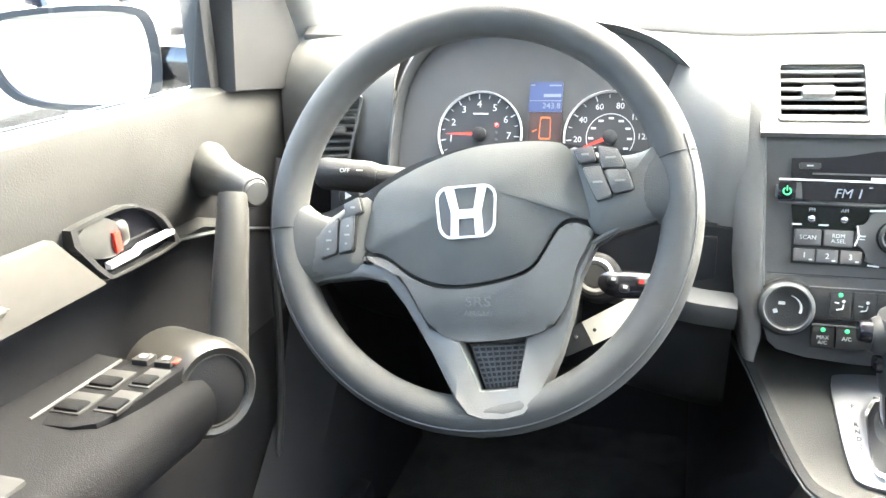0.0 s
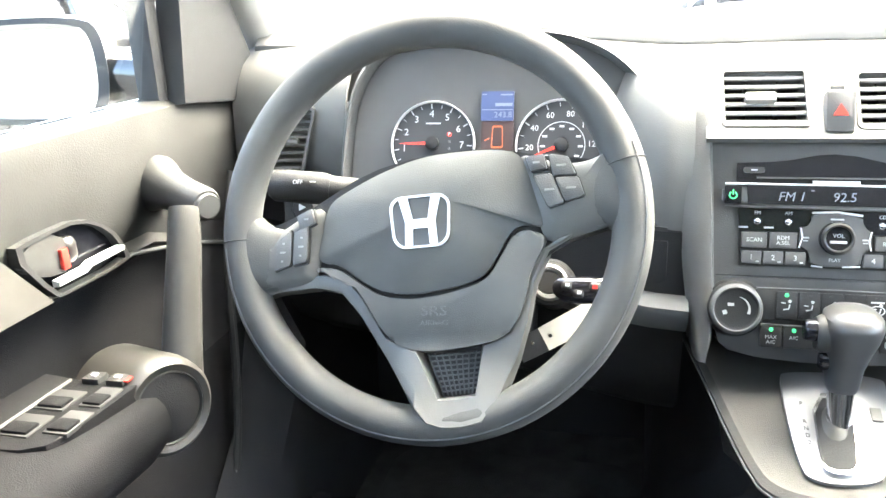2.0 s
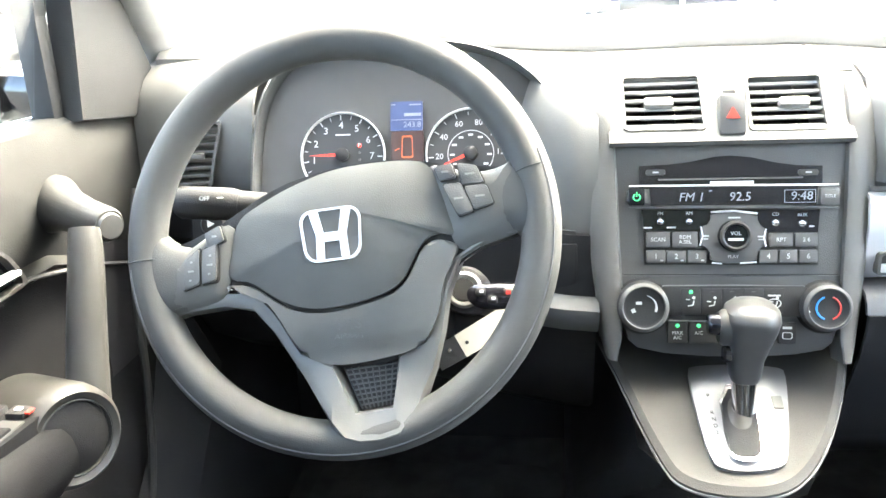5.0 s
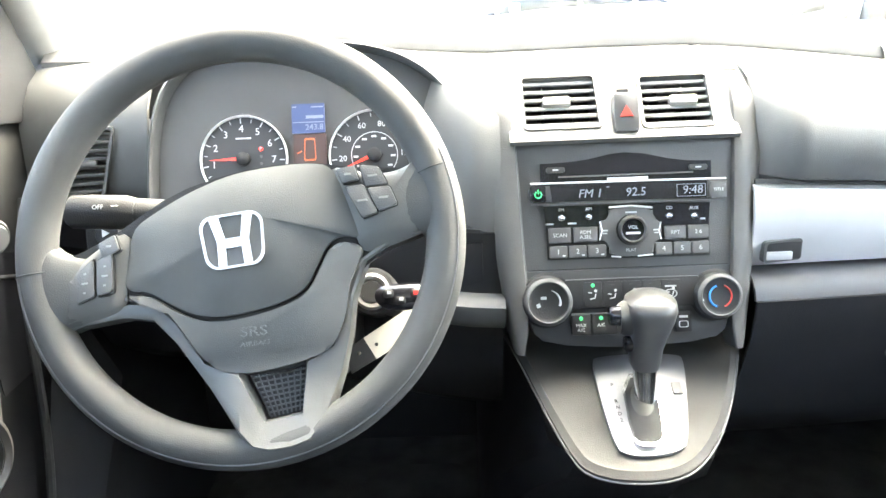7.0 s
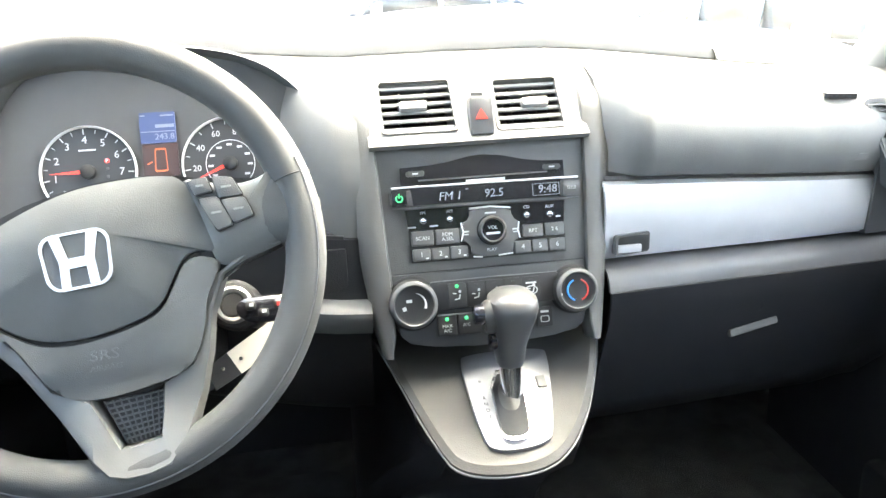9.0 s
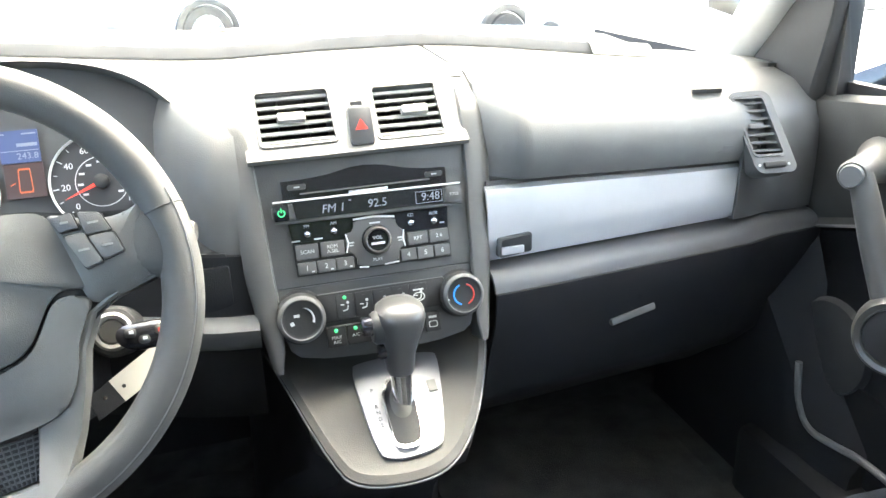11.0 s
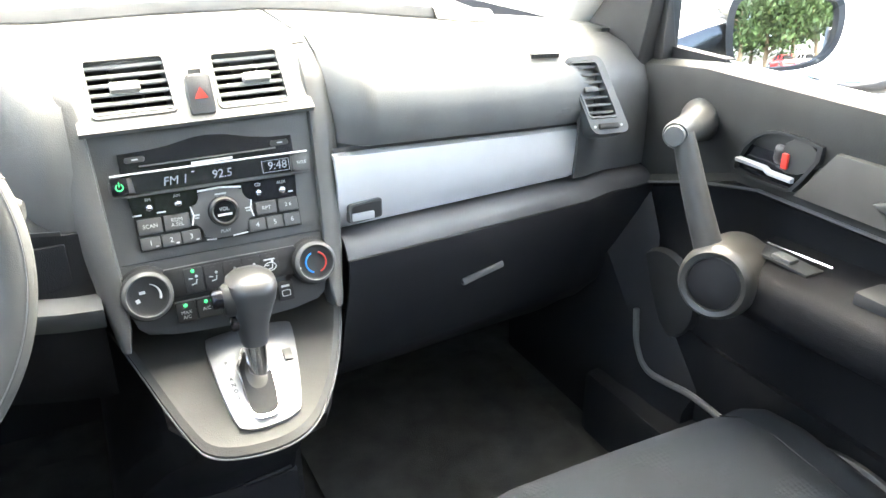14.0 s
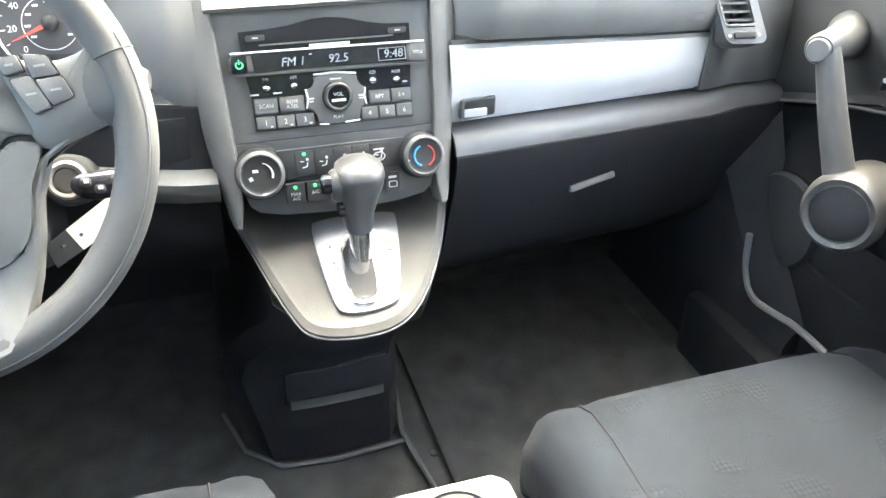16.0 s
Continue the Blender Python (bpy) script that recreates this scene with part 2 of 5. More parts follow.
def dash_strip(a, b, profile, n=22, thick=0.004):
    """A band of the dashboard from x = a to b; the profile's y counts from the face, its z from the floor."""
    return sweep_sheet([[(x, (yd(x) + y) if not fixed else y, z + zs(x)) for y, z, fixed in profile(x)] for x in spread(a, b, n)], thick)


carpet = box(1.46, 2.2, 0.03, (0, 0.0, 0.005))
tagged(part("floor", carpet, CARPET), "dark grey carpeted car floor", "car floor", kind="structure")

dash = thing("dashboard", "charcoal grey moulded dashboard with a silver trim strip", "dashboard")


def riser(x):
    """Height of the step along the dashboard's top; it dies away towards the doors."""
    return 0.0155 * min(1.0, max(0.0, (0.5 - abs(x)) / 0.04))


def deck(x):
    return [(0.45 - 0.1 * abs(x), 0.768, 1), (0.46 - 0.1 * abs(x), 0.7675, 1), (0.4645 - 0.1 * abs(x), 0.7695 + 0.4 * riser(x), 1), (0.469 - 0.1 * abs(x), 0.7685 + 0.95 * riser(x), 1), (0.476 - 0.1 * abs(x), 0.7685 + riser(x), 1),
            (0.65 - 0.3 * abs(x), 0.77 + riser(x), 1), (0.662 - 0.3 * abs(x), 0.764 + riser(x), 1), (0.67 - 0.3 * abs(x), 0.74, 1), (0.73, 0.63, 1)]


def pad_profile(x):
    tuck = 0.042 * min(1.1, max(0.0, (0.180 - x) / 0.036)) ** 1.5
    face = ((0.014, 0.645, 0.2), (-0.006, 0.652, 0.6), (-0.016, 0.672, 1), (-0.014, 0.7, 1), (0.004, 0.728, 0.95), (0.04, 0.75, 0.6), (0.09, 0.760, 0.1))
    return [(y + tuck * k, z, 0) for y, z, k in face] + deck(x)


part("passenger_pad", dash_strip(0.14, 0.5215, pad_profile, 40), DASH, dash)


def top_profile(x):
    return [(0.088, 0.7555, 0), (0.096, 0.760, 0)] + deck(x)


part("top_pad", dash_strip(-0.1315, 0.1345, top_profile, 20), DASH, dash)
part("driver_top_pad", dash_strip(-0.69, -0.132, lambda x: [(0.35, 0.68, 1), (0.355, 0.752, 1), (0.37, 0.762, 1)] + deck(x), 26), DASH, dash)


def trim_profile(x):
    f = (x - 0.13) / 0.4
    return [(0.012, 0.644, 0), (0.0, 0.640, 0), (-0.006, 0.61, 0), (-0.004, 0.575 + 0.006 * f, 0), (0.006, 0.553 + 0.014 * f, 0), (0.016, 0.55 + 0.014 * f, 0)]


part("silver_trim", dash_strip(0.133, 0.533, trim_profile), SILVER, dash, "brushed silver trim panel")


def bolster_profile(x, upper=False):
    f = max(0, (x - 0.13) / 0.4)
    s = 0.012 * min(f, 1.3)
    lip = [(0.02, 0.549 + s, 0), (-0.006, 0.5475 + s, 0), (-0.017, 0.543 + s, 0), (-0.024, 0.535 + s, 0), (-0.0275, 0.525 + s, 0)]
    return lip if upper else [(-0.0275, 0.525 + s, 0), (-0.0265, 0.509 + s, 0), (-0.0225, 0.496 + s, 0), (-0.0185, 0.48 + s, 0), (0.004, 0.43, 0), (0.03, 0.36, 0), (0.09, 0.30, 0), (0.2, 0.27, 0)]


# Upper curve of the bolster, split off to carry its painted light.
part("bolster_lip", dash_strip(0.133, 0.70, lambda x: bolster_profile(x, True)), BOLSTER_LIT, dash, "rounded lip over the glove box, coloured paler as its lit top")
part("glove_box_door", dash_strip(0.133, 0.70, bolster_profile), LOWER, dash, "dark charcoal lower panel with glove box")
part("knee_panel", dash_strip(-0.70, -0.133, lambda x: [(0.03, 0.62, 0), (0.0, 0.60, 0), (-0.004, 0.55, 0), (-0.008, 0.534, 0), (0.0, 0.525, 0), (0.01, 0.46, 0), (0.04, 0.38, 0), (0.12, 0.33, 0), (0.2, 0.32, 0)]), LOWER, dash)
part("knee_ledge", dash_strip(-0.32, -0.131, lambda x: [(0.004, 0.536, 0), (-0.02, 0.533, 0), (-0.03, 0.526, 0), (-0.028, 0.515, 0), (0.0, 0.49, 0)], 6), DASH, dash)
# end cap between trim and door
part("end_cap", dash_strip(0.5225, 0.70, lambda x: [(0.016, 0.563, 0), (-0.006, 0.567, 0), (-0.01, 0.60, 0), (-0.014, 0.66, 0), (-0.012, 0.70, 0), (0.006, 0.728, 0), (0.042, 0.75, 0), (0.09, 0.761, 0)] + [(y, z - 0.001, k) for y, z, k in top_profile(x)[2:]], 10), STACK, dash)
part("driver_end_cap", dash_strip(-0.70, -0.53, lambda x: [(0.39, 0.7625, 1), (0.10, 0.752, 0), (0.06, 0.742, 0), (0.028, 0.726, 0), (0.008, 0.704, 0), (-0.002, 0.68, 0), (-0.006, 0.62, 0), (0.0, 0.60, 0), (0.016, 0.58, 0)], 12), DASH, dash)
part("driver_filler", dash_strip(-0.225, -0.131, lambda x: [(0.39, 0.7635, 1)] + [(y + k * 0.075 * max(0.0, (-0.148 - x) / 0.07) ** 2, z, 0) for y, z, k in ((0.12, 0.762, 0.5), (0.082, 0.754, 0.8), (0.056, 0.74, 1), (0.035, 0.72, 1), (0.02, 0.695, 1), (0.009, 0.66, 1), (0.002, 0.61, 1), (0.004, 0.545, 1))], 20), DASH, dash)
# Closing sheet behind the dashboard, in SHADE to paint the footwell's depth dark.
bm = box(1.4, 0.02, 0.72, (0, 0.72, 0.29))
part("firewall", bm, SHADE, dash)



def scaled(pts, s, dx=0, dy=0):
    return [(x * s + dx, y * s + dy) for x, y in pts]


def dome(pts, z0, z1, power=3.0, steps=7, floor=None, bm=None, mid=None):
    """An outline whose surface swells from z0 at the edge to z1 in the middle."""
    cx, cy = mid or (sum(p[0] for p in pts) / len(pts), sum(p[1] for p in pts) / len(pts))
    rings = [[(x, y, floor if floor is not None else z0 - 0.012) for x, y in pts]]
    for k in range(steps + 1):
        s = 1 - 0.97 * k / steps
        rings.append([(cx + (x - cx) * s, cy + (y - cy) * s, z0 + (z1 - z0) * (1 - s ** power)) for x, y in pts])
    return loft(rings, bm=bm)


def scaled_about(pts, s):
    cx = sum(p[0] for p in pts) / len(pts)
    cy = sum(p[1] for p in pts) / len(pts)
    return [(cx + (x - cx) * s, cy + (y - cy) * s) for x, y in pts]


def mm(*pts):
    return [(x / 1000, y / 1000) for x, y in pts]


# ---- instrument cluster ----
CLM = leaning((-0.35, 0.25, 0.675), 20)
cluster = thing("instrument_cluster", "instrument cluster with two lit round gauges under a hood", "gauges", CLM)
arch = smooth_poly(mm((-174, -110), (-176, 20), (-160, 85), (-118, 122), (-40, 131), (50, 127), (110, 112), (150, 84), (178, 45), (192, 0), (196, -110)), 2)
part("gauge_face", prism(scaled(arch, 0.99), -0.03, -0.004), FACE, cluster)
part("hood_lining", loft([[(x, y, z) for x, y in scaled(arch, s)] for s, z in ((0.985, -0.022), (0.992, -0.01), (1.0, 0.0), (1.006, 0.012))], caps=False), STACK, cluster, "charcoal inner lining of the hood")
rings = []
for s, z, dy in ((1.006, 0.012, 0), (1.015, 0.016, 0), (1.035, 0.013, 0), (1.06, -0.005, 0), (1.085, -0.04, -0.004), (1.1, -0.09, -0.014), (1.11, -0.16, -0.03)):
    rings.append([(x, y, z) for x, y in scaled(arch, s, 0, dy)])
part("hood", loft(rings, caps=False), DASH, cluster, "charcoal curved hood")


def gauge(cx, cy, r, parent, marks, a0, a1, text_size, needle):
    g = part("gauge_dial", lathe([(r * 0.97, -0.002), (r * 0.97, 0.0), (0.001, 0.0)], 48, c=(cx, cy, 0)), DIAL, parent)
    part("gauge_ring", lathe([(r * 0.975, 0.0), (r * 0.985, 0.003), (r * 1.0, 0.0045), (r * 1.015, 0.003), (r * 1.02, -0.002)], 48, c=(cx, cy, 0)), RINGM, g, "bright satin ring")
    n = len(marks)
    for k, text in enumerate(marks):
        a = radians(a0 + (a1 - a0) * k / (n - 1))
        lettering(text, text_size, cx + r * 0.7 * math.cos(a), cy + r * 0.7 * math.sin(a), 0.0012, WHITE, g, "number")
    ticks = bmesh.new()
    for k in range(2 * n - 1):
        a = radians(a0 + (a1 - a0) * k / (2 * n - 2))
        w = 0.0012 if k % 2 == 0 else 0.0007
        box(0.006 if k % 2 == 0 else 0.004, w, 0.0006, (cx + r * 0.89 * math.cos(a), cy + r * 0.89 * math.sin(a), 0.001), bm=ticks, rz=math.degrees(a))
    part("tick_marks", ticks, WHITE, g, smooth=False)
    a = radians(needle)
    ln = r * 0.80
    part("needle", prism([(cx + ln * math.cos(a), cy + ln * math.sin(a)), (cx + 0.0022 * math.sin(a), cy - 0.0022 * math.cos(a)), (cx - 0.0022 * math.sin(a), cy + 0.0022 * math.cos(a))], 0.004, 0.005), NEEDLE, g, "glowing red needle", smooth=False)
    part("needle_hub", lathe([(0.008, 0.0), (0.008, 0.006), (0.006, 0.0075), (0.001, 0.008)], 20, c=(cx, cy, 0)), DARK, g)
    return g


tach = gauge(-0.073, 0.001, 0.05, cluster, [str(k) for k in range(9)], 222, -35, 0.0115, 181)
speed = gauge(0.078, 0.0, 0.052, cluster, [str(k) for k in range(0, 141, 20)], 222, -35, 0.0095, 203)
part("inner_scale", frame_ring([(0.078 + 0.027 * math.cos(radians(a)), 0.027 * math.sin(radians(a))) for a in range(0, 360, 10)], [(0.078 + 0.0262 * math.cos(radians(a)), 0.0262 * math.sin(radians(a))) for a in range(0, 360, 10)], 0.0004, 0.001), WHITE, speed)
bars = bmesh.new()
for k in range(9):
    a = radians(215 - 250 * k / 8)
    box(0.0055, 0.0022, 0.0006, (0.078 + 0.0215 * math.cos(a), 0.0215 * math.sin(a), 0.0008), bm=bars)
part("small_figures", bars, WHITE, speed, smooth=False)
part("label_bar", box(0.018, 0.0016, 0.0006, (-0.073, 0.025, 0.0008)), WHITE, tach, smooth=False)
for k in range(4):
    part("gear_light", lathe([(0.0026 if k == 0 else 0.0016, 0.0), (0.0026 if k == 0 else 0.0016, 0.001), (0.0005, 0.0012)], 12, c=(-0.053, 0.012 - 0.0085 * k, 0.0006)), NEEDLE if k == 0 else STACK, tach)
lettering("P", 0.006, -0.053, 0.012, 0.0022, WHITE, tach, "gear_letter")
lcd = part("blue_display", prism(rounded(0.038, 0.034, 0.001, (0.003, 0.045)), 0.0, 0.002), BLUELCD, cluster, "lit blue trip display")
lettering("243.8", 0.0095, 0.0205, 0.0345, 0.0024, LCDTXT, lcd, "trip_figures", "RIGHT")
for y, w in ((0.058, 0.014), (0.0465, 0.02)):
    part("display_bar", box(w, 0.0035 if w > 0.015 else 0.0014, 0.0005, (0.0205 - w / 2, y, 0.0024)), LCDTXT, lcd, smooth=False)
part("display_line", box(0.036, 0.0008, 0.0005, (0.003, 0.0405, 0.0024)), LCDTXT, lcd, smooth=False)
part("display_corner", box(0.005, 0.0012, 0.0005, (-0.0125, 0.0585, 0.0024)), LCDTXT, lcd, smooth=False)
amb = part("warning_display", prism(rounded(0.038, 0.036, 0.001, (0.004, 0.009)), 0.0, 0.0016), material("amber_screen", (0.03, 0.022, 0.02), 0.4, emit=(0.35, 0.06, 0.02), emit_strength=0.004), cluster, "dim red display")
out = soft_poly(mm((-2, 22), (10, 22), (11, -4), (-3, -4)), 0.12)
part("door_ajar_icon", frame_ring(out, scaled_about(out, 0.86), 0.0016, 0.0022), AMBER, amb)
part("door_icon", box(0.006, 0.0012, 0.0006, (-0.008, 0.006, 0.002), rz=25), AMBER, amb)

# ---- steering wheel ----
WHM = leaning((-0.367, 0.002, 0.655), 25)
wheel = thing("steering_wheel", "dark grey grained three-spoke steering wheel, turned slightly", "steering wheel", WHM)
RM, RT = 0.1775, 0.0172
rim = part("rim", tube([(RM * math.cos(a), RM * math.sin(a), 0) for a in spread(0, 2 * math.pi, 121)[:-1]], RT, 24, closed=True), WHEELM, wheel)
part("rim_seam", tube([((RM + 0.0105) * math.cos(a), (RM + 0.0105) * math.sin(a), 0.0139) for a in spread(radians(190), radians(382), 60)], 0.0007, 6), SEAL, rim)
part("rim_seam", tube([((RM + 0.0112) * math.cos(a), (RM + 0.0112) * math.sin(a), 0.0129) for a in spread(radians(190), radians(382), 60)], 0.0008, 6), SHADE, rim)
for a0, a1 in ((188, 188), (18, 18)):
    a = radians(a0)
    c = Vector((RM * math.cos(a), RM * math.sin(a), 0))
    part("rim_joint", tube([c + Vector((math.cos(a), math.sin(a), 0)) * (RT + 0.0003) * math.cos(b) + Vector((0, 0, (RT + 0.0003) * math.sin(b))) for b in spread(-0.4, math.pi + 0.6, 24)], 0.0006, 6), SHADE, rim)
padU = smooth_poly(mm((-92, 12), (-95, -18), (-98, -41), (-77, -41), (-54, -56), (-34, -64), (-11, -65), (9, -62), (38, -54), (57, -44), (67, -24), (75, -7), (85, 0), (107, -3), (95, 27), (81, 61), (58, 64), (29, 62), (-6, 57), (-42, 43), (-72, 26)), 2)
plate_ = smooth_poly(mm((-172, -10), (-150, -18), (-97, 18), (-60, 43), (-8, 60), (42, 67), (82, 64), (122, 53), (150, 60), (164, 70), (176, 40), (176, 6), (111, -17), (92, -40), (80, -90), (56, -112), (-9, -117), (-35, -98), (-77, -56), (-100, -62), (-137, -70), (-170, -66)), 1)
# Dark plate, so the grooves between the covers get their shade from its colour.
part("hub_plate", prism(plate_, -0.02, -0.001, 0.004), DARK, wheel)
part("airbag_cover", dome(scaled_about(padU, 1.01), 0.004, 0.0155, 2.2, 10, floor=-0.02, mid=(0.018, 0.018)), WHEELP, wheel, "domed dark grey airbag cover")
padL = smooth_poly(mm((-99, -46), (-77, -45), (-54, -60), (-34, -69), (-11, -70), (9, -67), (38, -59), (59, -49), (70, -28), (78, -11), (87, -5), (108, -9), (103, -24), (94, -42), (92, -66), (82, -91), (66, -102), (32, -110), (8, -114), (-14, -112), (-30, -102), (-53, -68), (-72, -50), (-98, -50)), 2)
lowpad = part("lower_cover", prism(padL, -0.02, 0.0085, 0.0045, segs=4), WHEELP, wheel)
lettering("SRS", 0.012, 0.013, -0.079, 0.0086, STACK, lowpad, "embossed_letters", squash=1.3, rz=4)
lettering("AIRBAG", 0.006, 0.014, -0.089, 0.0086, STACK, lowpad, "embossed_letters", squash=1.2, rz=4)
spL = smooth_poly(mm((-166, -14), (-150, -24), (-138, -17), (-95, 15), (-100, -42), (-100, -60), (-137, -68), (-152, -74), (-168, -60)), 2)
part("left_pod", dome(scaled_about(spL, 1.08), 0.002, 0.012, 4, 5, floor=-0.02), WHEELP, wheel)
spR = smooth_poly(mm((80, 61), (120, 50), (146, 56), (156, 70), (172, 40), (170, 10), (158, 3), (111, -14), (103, -2), (90, 40)), 2)
part("right_pod", dome(scaled_about(spR, 1.08), 0.002, 0.012, 4, 5, floor=-0.02), WHEELP, wheel)
fo = mm((-166, -68), (-138, -71), (-99, -65), (-74, -68), (-55, -87), (-26, -126), (4, -166), (14, -175), (28, -178), (46, -176), (62, -170), (73, -156), (80, -138), (87, -116), (94, -84), (98, -52), (109, -22), (134, -6), (168, 3))
fi = mm((-166, -60), (-138, -61), (-98, -52), (-73, -52), (-54, -70), (-30, -104), (0, -113), (22, -153), (30, -152), (40, -150), (53, -147), (55, -125), (56, -104), (80, -92), (90, -66), (93, -42), (102, -22), (134, 0), (168, 8))
rings = []
for k in range(len(fo)):
    (xo, yo), (xi, yi) = fo[k], fi[k]
    up = 0.0155 * min(1.0, max(0.0, (-0.135 - yo) / 0.03))
    rings.append([(xo, yo, -0.022), (xo, yo, -0.001 + up), (xo * 0.9 + xi * 0.1, yo * 0.9 + yi * 0.1, 0.003 + up), (xo * 0.6 + xi * 0.4, yo * 0.6 + yi * 0.4, 0.0045 + 0.7 * up), (xo * 0.06 + xi * 0.94, yo * 0.06 + yi * 0.94, 0.0035 + 0.4 * up), (xi, yi, 0.001 + 0.3 * up), (xi, yi, -0.022)])
part("spoke_frame", loft(rings), SPOKE, wheel, "lighter grey spoke frame")


def spoke_root(rows):
    """The skin that flares from a spoke into the rim: x, lower and upper edge in millimetres, depth of the bulge."""
    rings = []
    for x, y0, y1, zt in rows:
        cy, h = (y0 + y1) / 2000, (y1 - y0) / 2000
        rings.append([(x / 1000, cy + h * math.copysign(abs(math.cos(a)) ** 0.75, math.cos(a)), -0.006 + (zt + 0.006) * math.copysign(abs(math.sin(a)) ** 0.6, math.sin(a))) for a in spread(0, 2 * math.pi, 33)[:-1]])
    return loft(rings)


part("spoke_root", spoke_root(((-184, -48, 0, 0.004), (-178, -66, 10, 0.0125), (-168, -78, 5, 0.0145), (-158, -78, -3, 0.0135), (-146, -73, -9, 0.0125), (-134, -70, -11, 0.011))), WHEELM, wheel, "smooth flare from rim to spoke")
part("spoke_root", spoke_root(((184, 14, 48, 0.004), (178, -2, 64, 0.0125), (170, -6, 72, 0.0145), (162, -2, 66, 0.0135), (150, 2, 59, 0.0125), (138, 0, 57, 0.011))), WHEELM, wheel, "smooth flare from rim to spoke")
msh = mm((4, -114), (56, -106), (53, -146), (24, -152))
mesh_panel = part("mesh_insert", prism(msh, -0.02, -0.006), SHADE, wheel, "perforated dark insert")
web = bmesh.new()
for k in range(9):
    x0, x1 = 6 + 50 * k / 8, 24 + 28 * k / 8
    tube([(x0 / 1000, (-114 + 7 * k / 8) / 1000, -0.0055), (x1 / 1000, (-152 + 6 * k / 8) / 1000, -0.0055)], 0.0008, 5, bm=web)
for k in range(1, 9):
    f = k / 9
    tube([((6 + 18 * f) / 1000, (-114 - 38 * f) / 1000, -0.0055), ((56 - 4 * f) / 1000, (-107 - 39 * f) / 1000, -0.0055)], 0.0008, 5, bm=web)
part("mesh_web", web, STACK, mesh_panel)
part("hub_back", lathe([(0.06, -0.018), (0.055, -0.06), (0.045, -0.07)], 32), DARK, wheel)
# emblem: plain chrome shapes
R7 = pose(-0.002, -0.002, 0, 0, 0, 7)
emb = bmesh.new()
o = rounded(0.056, 0.046, 0.012)
o = [(x * (1 - 0.12 * (0.023 - y) / 0.046), y) for x, y in o]
frame_ring(o, scaled(o, 0.92), 0.011, 0.0165, bm=emb)
for sx in (-1, 1):
    prism([(sx * 0.019, 0.021), (sx * 0.0105, 0.021), (sx * 0.0065, 0.001), (sx * 0.0075, -0.0205), (sx * 0.0145, -0.0205), (sx * 0.0135, 0.0)], 0.012, 0.0165, bm=emb)
prism([(-0.009, 0.002), (0.009, 0.002), (0.0085, -0.006), (-0.0085, -0.006)], 0.012, 0.0165, bm=emb)
bmesh.ops.transform(emb, matrix=R7, verts=emb.verts)
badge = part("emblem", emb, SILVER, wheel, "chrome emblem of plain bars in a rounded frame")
base = prism(scaled(o, 0.93), 0.008, 0.0148)
bmesh.ops.transform(base, matrix=R7, verts=base.verts)
part("emblem_base", base, STACK, badge)


def wheel_button(pts, bars_at=()):
    pts = soft_poly(scaled_about(mm(*pts), 1.08), 0.13)
    part("button_gap", prism(scaled_about(pts, 1.1), 0.0085, 0.0125), SHADE, wheel)
    b = part("wheel_button", prism(pts, 0.010, 0.0155, 0.0012), STACK, wheel)
    for x, y, w in bars_at:
        part("button_mark", box(w / 1000, 0.0016, 0.0006, (x / 1000, y / 1000, 0.0157), rz=5), SLAT, b, smooth=False)


wheel_button([(87, 55), (101, 58), (105, 46), (92, 44)], [(96, 51, 6)])
wheel_button([(95, 39), (109, 41), (120, 18), (108, 14)], [(108, 28, 8)])
wheel_button([(107, 58), (122, 56), (129, 42), (111, 40)], [(117, 49, 8)])
wheel_button([(113, 38), (131, 39), (137, 24), (122, 19)], [(126, 30, 8)])
wheel_button([(-117, -1), (-104, 6), (-100, -6), (-113, -13)], [(-108, -3, 4)])
wheel_button([(-134, -26), (-122, -15), (-120, -44), (-134, -50)], [(-128, -26, 2), (-128, -34, 5), (-128, -42, 2)])
wheel_button([(-118, -16), (-106, -10), (-105, -40), (-117, -44)], [(-111, -20, 2), (-111, -28, 5), (-111, -36, 2)])

# ---- steering column, stalks, ignition ----
column = thing("steering_column", "dark plastic steering column shroud", "steering column", WHM)
part("shroud", loft([[(x * w, y * h - dy, z) for x, y in rounded(2, 2, 0.5, n=6)] for w, h, dy, z in ((0.05, 0.055, 0.03, -0.05), (0.062, 0.065, 0.035, -0.07), (0.07, 0.075, 0.04, -0.13), (0.075, 0.08, 0.05, -0.24))]), DARK, column)
stalk = thing("lamp_stalk", "dark plastic light stalk with white print", "control stalk", Matrix.Translation((-0.47, 0.085, 0.655)))
part("stalk_arm", tube([(0.06, 0.02, -0.005), (0.02, 0.008, 0.002), (-0.02, 0, 0.006)], [0.009, 0.0125, 0.0145], 16), DARK, stalk)
knob = part("stalk_knob", tube([(-0.018, 0, 0.006), (-0.026, -0.001, 0.007), (-0.075, -0.006, 0.011), (-0.082, -0.007, 0.011)], [0.0145, 0.0165, 0.0165, 0.012], 20), DARK, stalk)
SM = Matrix.Translation((-0.05, -0.0195, 0.017)) @ pose(0, 0, 0, 65)
lettering("OFF", 0.0062, 0.004, 0.001, 0.0, WHITE, knob, "printed_letters", m=SM)
part("printed_bar", box(0.006, 0.0012, 0.0006, (-0.031, -0.0165, 0.018)), WHITE, knob, smooth=False)
wiper = thing("wiper_stalk", "dark plastic wiper stalk end beside the wheel", "control stalk", Matrix.Translation((-0.2, 0.07, 0.665)))
